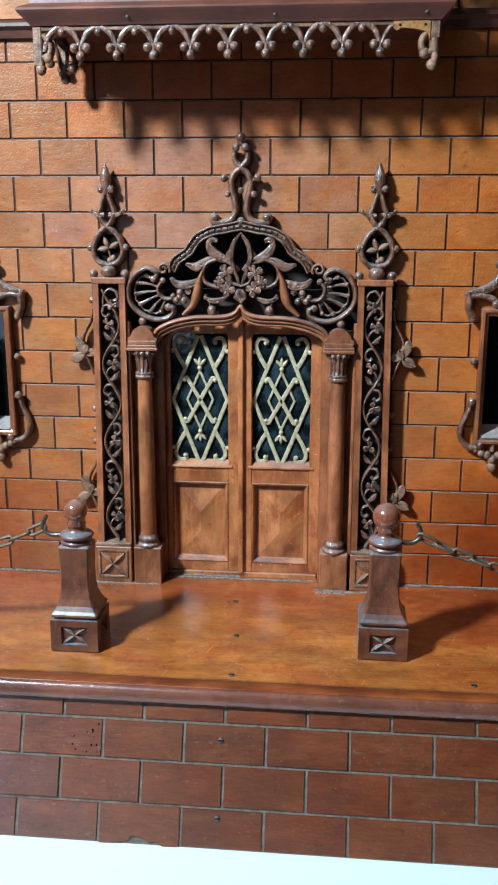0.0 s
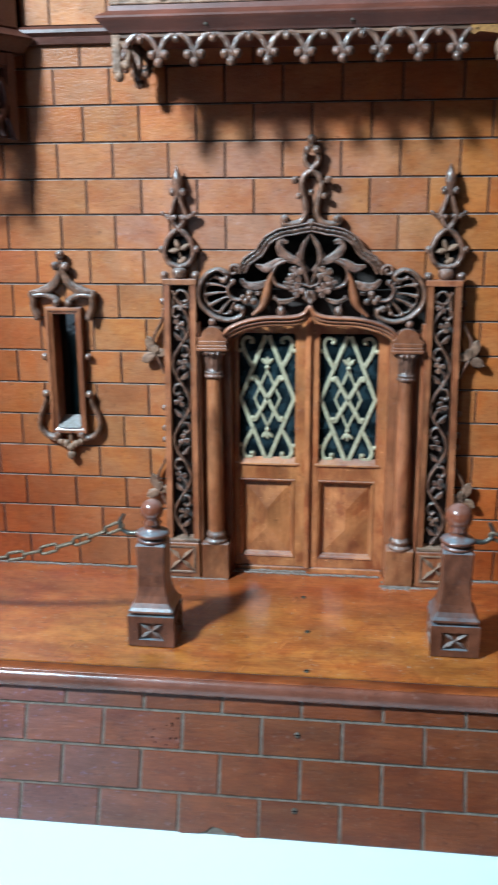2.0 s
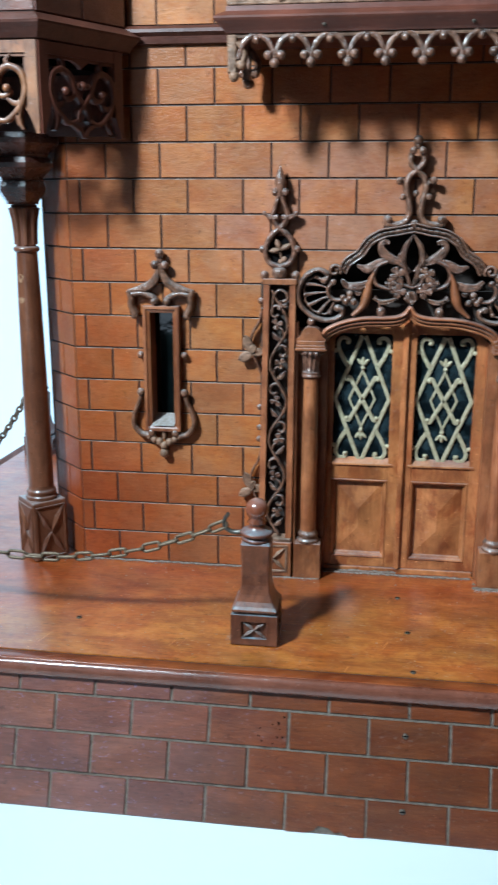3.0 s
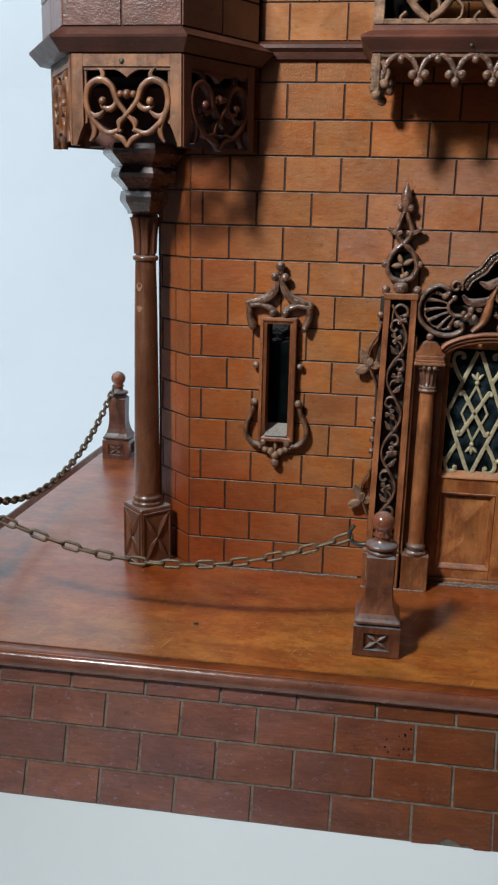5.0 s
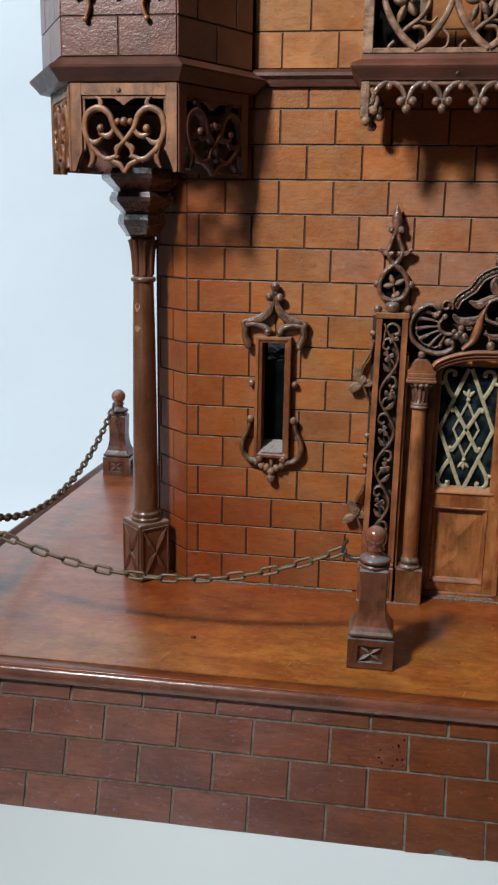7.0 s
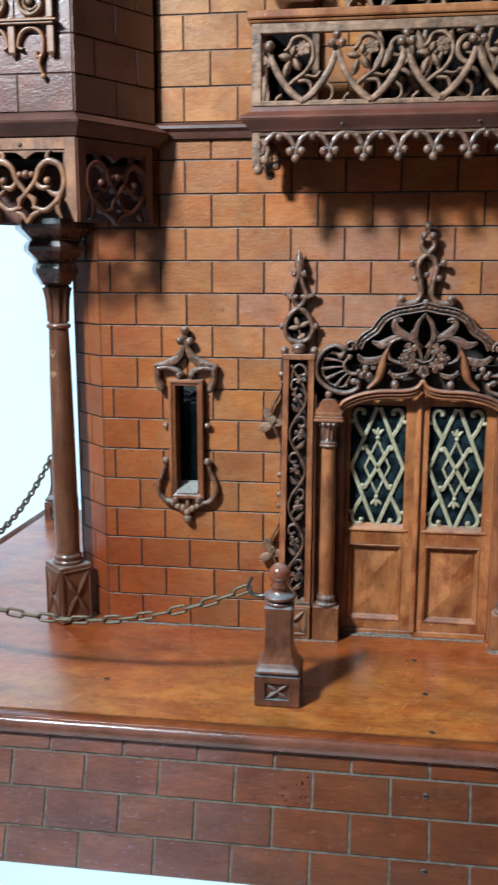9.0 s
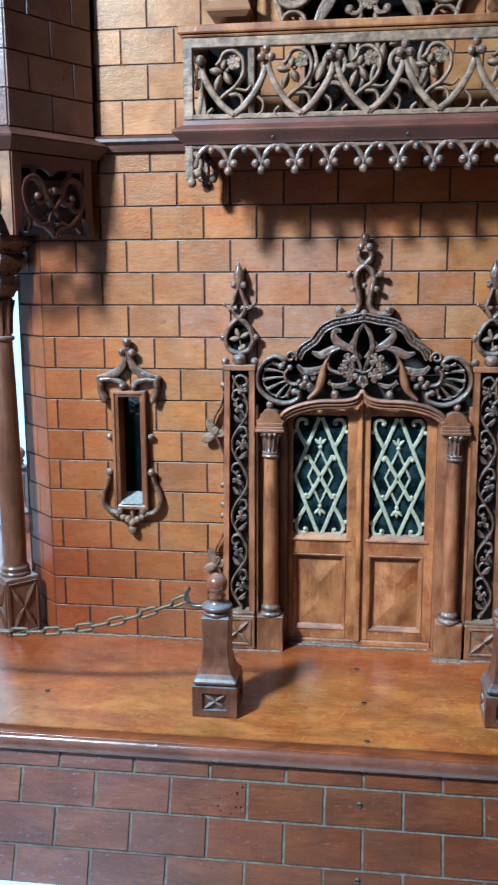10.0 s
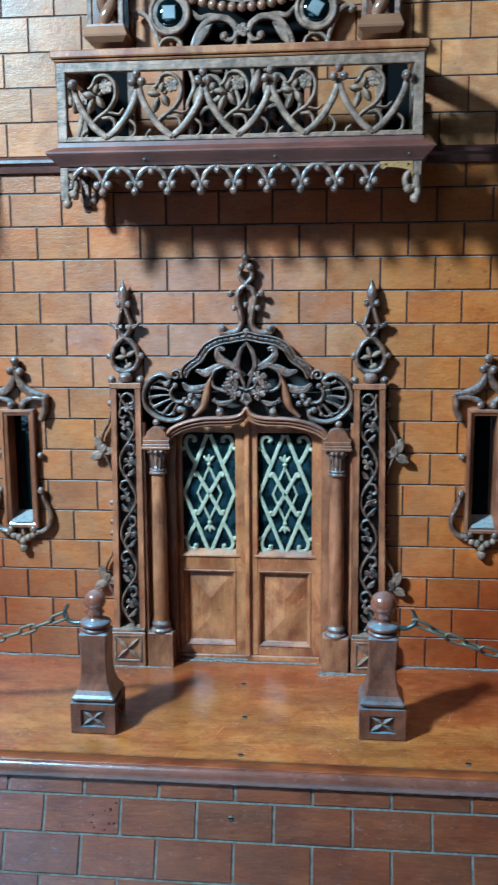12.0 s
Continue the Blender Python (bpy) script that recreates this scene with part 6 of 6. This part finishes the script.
# ---------------------------------------------------------------- upper window group behind the balcony
upper = thing("upper_window", "carved upper window group with twisted posts, beads and round dark glass gems", "window", pose(0.0005, 0, 0.6185))
O2 = Matrix.Translation((0, 0, -0.6185))


def U():
    return Shape(O2)


for x in (-0.1295, 0.1300):
    def q(h, d, z):
        return [(x - h, -0.020 - d, z), (x + h, -0.020 - d, z), (x + h, 0.0, z), (x - h, 0.0, z)]
    part("corbel", U().rings([q(0.0165, 0.0075, 0.6385), q(0.0205, 0.0125, 0.6430), q(0.0210, 0.0130, 0.6450), q(0.0180, 0.0100, 0.6525), q(0.0178, 0.0098, 0.6545)]), PANEL, upper, "bevelled mahogany corbel")
    s = U().box(x - 0.0175, x - 0.0128, -0.0290, -0.0240, 0.6546, 0.74, 0.0006).box(x + 0.0128, x + 0.0175, -0.0290, -0.0240, 0.6546, 0.74, 0.0006)
    part("post_frame", s, GREYED, upper)
    part("post_back", U().box(x - 0.0175, x + 0.0175, -0.0050, 0.0, 0.6546, 0.74), COLUMN, upper)
    s = U()
    for a in (0, math.pi):
        s.tube([(x + 0.0042 * math.cos(a + k * 0.50), -0.0190 + 0.0042 * math.sin(a + k * 0.50), 0.6540 + 0.0035 * k) for k in range(25)], 0.0058, 8)
    part("twisted_post", s, BEAD, upper, "twisted polished post")
for x, e in ((-0.1335, 1), (0.1525, -1)):
    part("side_pane", U().box(x - 0.0210, x + 0.0210, -0.0016, 0.0, 0.5410, 0.6290), DARK, upper, "unlit side light beside the balcony")
    part("side_post", U().box(x + e * 0.0225 - 0.0032, x + e * 0.0225 + 0.0032, -0.0080, -0.0017, 0.5410, 0.6295, 0.0008), GREYED, upper)
part("dark_pane", U().box(-0.0625, 0.0625, 0.0200, 0.0215, 0.542, 0.74), DARK, upper, "unlit black window opening")

for e in (1, -1):
    def M(pts):
        return [(e * a, b) for a, b in pts]
    part("window_post", U().box(min(e * 0.0590, e * 0.0650), max(e * 0.0590, e * 0.0650), -0.008, 0.002, 0.5400, 0.6440, 0.0008), FRAME, upper)
    # scrolls and leaves below the handrail
    for zc, r in ((0.5700, 0.0150), (0.5990, 0.0140)):
        s = U().blade(M(spiral(0.0330, zc, r, 0.0045, 260, -140, 24)), (0.0046, 0.0044, 0.0036, 0.0030), 0.0060, -0.006, 0.1)
        s.ball(e * 0.0290, -0.012, zc, 0.0038)
        part("scroll", s, GREYED, upper)
    for ax, az, ang, ln in ((0.0120, 0.5580, 60, 0.0240), (0.0480, 0.5820, 115, 0.0220), (0.0100, 0.5920, 75, 0.0230), (0.0520, 0.5530, 100, 0.0200), (0.0200, 0.6120, 30, 0.0200)):
        s = U().leaf(e * ax, az, radians(ang if e > 0 else 180 - ang), ln, 0.0100, -0.010, 0.003)
        part("acanthus_leaf", s, GREYED, upper)
    s = U().blade(M(spl([(0.0020, 0.5450), (0.0080, 0.5650), (0.0040, 0.5850), (0.0100, 0.6050), (0.0060, 0.6250)], 5)), (0.0040, 0.0046, 0.0036, 0.0044, 0.0030), 0.0060, -0.006, 0.1)
    part("stem", s, GREYED, upper)
    s = U().blade(M(spl([(0.0560, 0.5480), (0.0500, 0.5640), (0.0550, 0.5820), (0.0480, 0.6000), (0.0540, 0.6200)], 5)), (0.0036, 0.0042, 0.0036, 0.0040, 0.0028), 0.0060, -0.006, 0.1)
    part("stem", s, GREYED, upper)
    # gem in its ring
    gx, gz = e * 0.0700, 0.6664
    G = O2 @ Matrix.Translation((gx, -0.012, gz)) @ Matrix.Rotation(radians(90), 4, "X")
    ringo = part("ring", Shape(G).lathe([(0.0170, -0.008), (0.0205, 0.0), (0.0202, 0.004), (0.0178, 0.0052), (0.0162, 0.003)], 28), GREYED, upper, "dusty carved ring")
    part("gem", Shape(G).lathe([(0.0165, -0.004), (0.0165, 0.0005), (0.0115, 0.0040), (0.0066, 0.0050)], 24), GEM, ringo, "dark green faceted glass gem")
    s = Shape(O2 @ Matrix.Translation((gx, -0.0172, gz)) @ Matrix.Rotation(0.0 if e < 0 else 0.55, 4, "Y"))
    s.rings([[(-a, y, -a), (a, y, -a), (a, y, a), (-a, y, a)] for a, y in ((0.0064, 0.0), (0.0056, -0.0010))])
    part("gem_table", s, GEMTOP, ringo, "pale square facet")
    part("scroll", U().ribbon(spiral(gx, 0.6330, 0.0118, 0.0118, 0, 180, 14), 0.0040, 0.0060, -0.008), GREYED, upper)
    s = U().blade(M(spl([(0.1030, 0.6640), (0.1050, 0.6672), (0.1000, 0.6690), (0.0920, 0.6640), (0.0855, 0.6520), (0.0810, 0.6380), (0.0795, 0.6260)], 5)), (0.0030, 0.0040, 0.0046, 0.0046, 0.0042, 0.0040), 0.0060, -0.008, 0.1)
    s.ball(e * 0.1035, -0.012, 0.6642, 0.0032)
    part("scroll", s, GREYED, upper)
    # the pair of volutes under the beads
    s = U().blade(M(spl([(0.0490, 0.6250), (0.0482, 0.6350), (0.0430, 0.6480), (0.0330, 0.6585), (0.0200, 0.6612), (0.0095, 0.6560), (0.0058, 0.6475), (0.0095, 0.6410), (0.0160, 0.6412), (0.0178, 0.6440)], 5)), (0.0040, 0.0056, 0.0066, 0.0064, 0.0054, 0.0044, 0.0036), 0.0080, -0.008, 0.15)
    s.ball(e * 0.0176, -0.013, 0.6440, 0.0044)
    part("volute", s, GREYED, upper, "carved volute with a round eye")
    part("acanthus_leaf", U().blade(M(spl([(0.0455, 0.6330), (0.0410, 0.6420), (0.0350, 0.6500), (0.0290, 0.6550)], 4)), (0.0020, 0.0090, 0.0084, 0.0016), 0.0070, -0.010, 0.35), GREYED, upper)
    part("acanthus_leaf", U().blade(M(spl([(0.0500, 0.6700), (0.0420, 0.6620), (0.0320, 0.6640), (0.0180, 0.6630)], 4)), (0.0026, 0.0056, 0.0046, 0.0014), 0.0060, -0.007, 0.2), GREYED, upper)
    part("acanthus_leaf", U().leaf(e * 0.0060, 0.6420, radians(-80 if e > 0 else 260), 0.0180, 0.0080, -0.012, 0.003), GREYED, upper)
part("flower", flower(U(), 0.0, 0.6490, 0.0062, -0.0140, 5), GREYED, upper)
for k in range(-5, 6):
    part("bead", U().ball(0.0094 * k, -0.016, 0.6690 + 0.00034 * k * k, 0.0047, 10), BEAD, upper)
oval = [(0.046 * math.cos(radians(a)), 0.7130 + 0.0385 * math.sin(radians(a))) for a in range(180, 361, 15)]
part("medallion", U().slab(oval, -0.012, -0.002), GREYED, upper, "lower edge of a carved medallion")

# ---------------------------------------------------------------- brick courses, last
courses = []
for j in range(16):
    z0 = 0.0075 + COURSE * j
    courses.append((z0, min(z0 + COURSE, 0.528), ODD if j % 2 == 0 else EVEN))
up = [(0.5385 + 0.0333 * j, 0.5385 + 0.0333 * (j + 1), ODD if j % 2 == 0 else EVEN) for j in range(5)]
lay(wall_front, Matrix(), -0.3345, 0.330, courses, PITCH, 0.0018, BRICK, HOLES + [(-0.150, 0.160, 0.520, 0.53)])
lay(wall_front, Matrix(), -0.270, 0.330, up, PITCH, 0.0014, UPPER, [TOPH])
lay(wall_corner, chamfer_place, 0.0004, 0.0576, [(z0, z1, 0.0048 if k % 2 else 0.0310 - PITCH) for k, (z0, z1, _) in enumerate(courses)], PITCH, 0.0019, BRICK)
for i in (3, 4, 5):
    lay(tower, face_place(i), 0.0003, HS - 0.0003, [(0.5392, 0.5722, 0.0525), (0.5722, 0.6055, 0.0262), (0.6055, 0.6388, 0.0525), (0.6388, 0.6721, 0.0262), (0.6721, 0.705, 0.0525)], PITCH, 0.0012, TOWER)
BASE_ROWS = [(-0.0107, 0.0110, -0.1242), (-0.0425, -0.0107, -0.0903), (-0.0765, -0.0425, -0.1242), (-0.1083, -0.0765, -0.0903)]
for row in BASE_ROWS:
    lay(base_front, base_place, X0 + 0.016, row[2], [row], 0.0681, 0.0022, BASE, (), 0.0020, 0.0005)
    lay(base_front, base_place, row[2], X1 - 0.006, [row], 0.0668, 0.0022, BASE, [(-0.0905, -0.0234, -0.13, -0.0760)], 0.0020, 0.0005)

# the brick with a chipped lower edge
outline = [(x + 0.0067, z - 0.0012) for x, z in ((-0.0960, -0.0762), (-0.0312, -0.0762), (-0.0312, -0.1065), (-0.0440, -0.1070), (-0.0505, -0.1035), (-0.0560, -0.1045), (-0.0610, -0.1010), (-0.0690, -0.1000), (-0.0730, -0.1040), (-0.0800, -0.1062), (-0.0960, -0.1068))]
chip = part("brick", Shape().slab(outline, 0.0, 0.0020), BASE, base_front, "base brick with a chipped lower edge")
chip.matrix_local = base_place

s = Shape()
for z0, z1, _ in courses[1:] + up[1:]:
    rects = [(-0.334, 0.330, z0 - 0.00093, z0 - 0.00040)]
    for h in HOLES + [TOPH]:
        rects = cut(rects, h)
    for r in rects:
        s.box(r[0], r[1], 0.0006, 0.0030, r[2], r[3])
part("joint_dust", s, JOINT, wall_front, "grey dust packed into the level joints")

# dust swept into the angle between terrace and wall
def dust_line(x0, x1, y, label):
    n = max(6, int((x1 - x0) / 0.004))
    rows = []
    for i in range(n + 1):
        x = x0 + (x1 - x0) * i / n
        wide, high = 0.0010 + 0.0022 * rng.random() ** 2, 0.0005 + 0.0012 * rng.random() ** 2
        z = deck_z(y)
        rows.append([(x, y + 0.0008, z - 0.0006), (x, y + 0.0008, z + high), (x, y - wide * 0.4, z + high * 0.6), (x, y - wide, z - 0.0006)])
    solid("dust_line", Shape().rings(rows, True), SWEPT, label, "dust", "stuff")


dust_line(-0.335, -0.150, 0.0, "grey dust swept along the foot of the brick wall")
dust_line(0.150, 0.330, 0.0, "grey dust swept along the foot of the wall beyond the door")
dust_line(-0.076, 0.076, -0.0005, "pale dust lying along the door threshold")
dust_line(0.076, 0.1485, -0.0210, "pale dust round the foot of the door column")
dust_line(0.0770, 0.0795, -0.0120, "dust heaped in the corner beside the door column")
for k, y in enumerate((-0.0225, -0.0245)):
    dust_line(0.0765 + 0.004 * k, 0.1180 - 0.012 * k, y, "pale dust heaped before the foot of the door column")
dust_line(-0.1455, -0.079, -0.0205, "thin dust round the foot of the other door column")

dust_line(-0.0800, 0.0000, 0.0050, "rusty dust along the foot of the closed doors")

# plaster crumbs packed into the gap between the door and its jamb
s = Shape()
for k in range(90):
    z = 0.020 + 0.185 * rng.random()
    x, y, r = 0.0787 + rng.gauss(0, 0.0005), 0.0068 + rng.uniform(-0.0008, 0.0012), rng.uniform(0.0004, 0.0011)
    s.ball(x + 0.0015, y, z, r, 5)
solid("jamb_crumbs", s, SILL, "pale crumbs packed in the gap beside the door", "dust", "stuff")

# woodworm holes in one base brick
s = Shape(base_place)
for k in range(16):
    x, v, r = rng.gauss(-0.0985, 0.0024) - (0.016 if k > 12 else 0), -0.0290 + rng.gauss(0.0, 0.0065), rng.uniform(0.0003, 0.0009)
    ring = [2 * math.pi * a / 7 for a in range(7)]
    s.rings([[(x + r * math.cos(a), y, v + 1.2 * r * math.sin(a)) for a in ring] for y in (0.0004, -0.00025)])
solid("woodworm_holes", s, DARK, "small black woodworm holes in a base brick", "hole", "stuff")

# ragged black blots near the corner of the terrace, and streaks that paint the bollard's shadow
s = Shape()
for k in range(150):
    u = rng.random()
    if k < 120:
        x, y, r = -0.566 + rng.gauss(0, 0.014), -0.106 + rng.gauss(0, 0.0055), rng.uniform(0.0010, 0.0042)
    else:
        x, y, r = -0.572 + 0.040 * u, -0.122 + 0.010 * u + rng.gauss(0, 0.004), rng.uniform(0.0005, 0.0016)
    blot = [(x + 1.5 * r * q * math.cos(b), y + r * q * math.sin(b)) for b, q in ((2 * math.pi * a / 9, rng.uniform(0.5, 1.3)) for a in range(9))]
    if min(p[0] for p in blot) < -0.600:
        continue
    s.rings([[(p, q, deck_z(q) + h) for p, q in blot] for h in (-0.0005, 0.00012 + 0.000004 * k)])
solid("spill_mark", s, GRIME_SHADE, "ragged black blots on the varnished terrace, with streaks painting the bollard's shadow", "stain", "structure")

# pale dust and crumbs on the terrace
s = Shape()
feet = [(-0.1278, -0.1385), (0.1375, -0.1290)]
for k in range(640):
    x, y = rng.uniform(-0.45, 0.30), rng.uniform(-0.185, 0.0)
    if k > 210:
        y = -abs(rng.gauss(0, 0.004)) - (0.021 if abs(x) > 0.079 and abs(x) < 0.148 else 0.001)
    if k > 520:
        x, y = 0.078 + abs(rng.gauss(0, 0.022)), -0.0215 - abs(rng.gauss(0, 0.0055))
    elif k > 440:
        px, py = feet[k % 2]
        a, far = rng.uniform(0, 2 * math.pi), 0.0225 + abs(rng.gauss(0, 0.002))
        x, y = px + max(-1, min(1, 1.3 * math.cos(a))) * far, py + max(-1, min(1, 1.3 * math.sin(a))) * far
    r = rng.uniform(0.0003, 0.0008) if k < 211 else rng.uniform(0.0002, 0.0007)
    z = deck_z(y)
    q = [(x + r * math.cos(b) * rng.uniform(0.5, 1.3), y + r * math.sin(b) * rng.uniform(0.4, 1.0)) for b in (0.3, 1.7, 3.2, 4.8)]
    s.hexa([(a, c, z - 0.0001) for a, c in q], [(a, c, z + r * 0.6) for a, c in q])
solid("dust_crumbs", s, SILL, "pale crumbs of dust scattered over the terrace", "dust", "stuff")
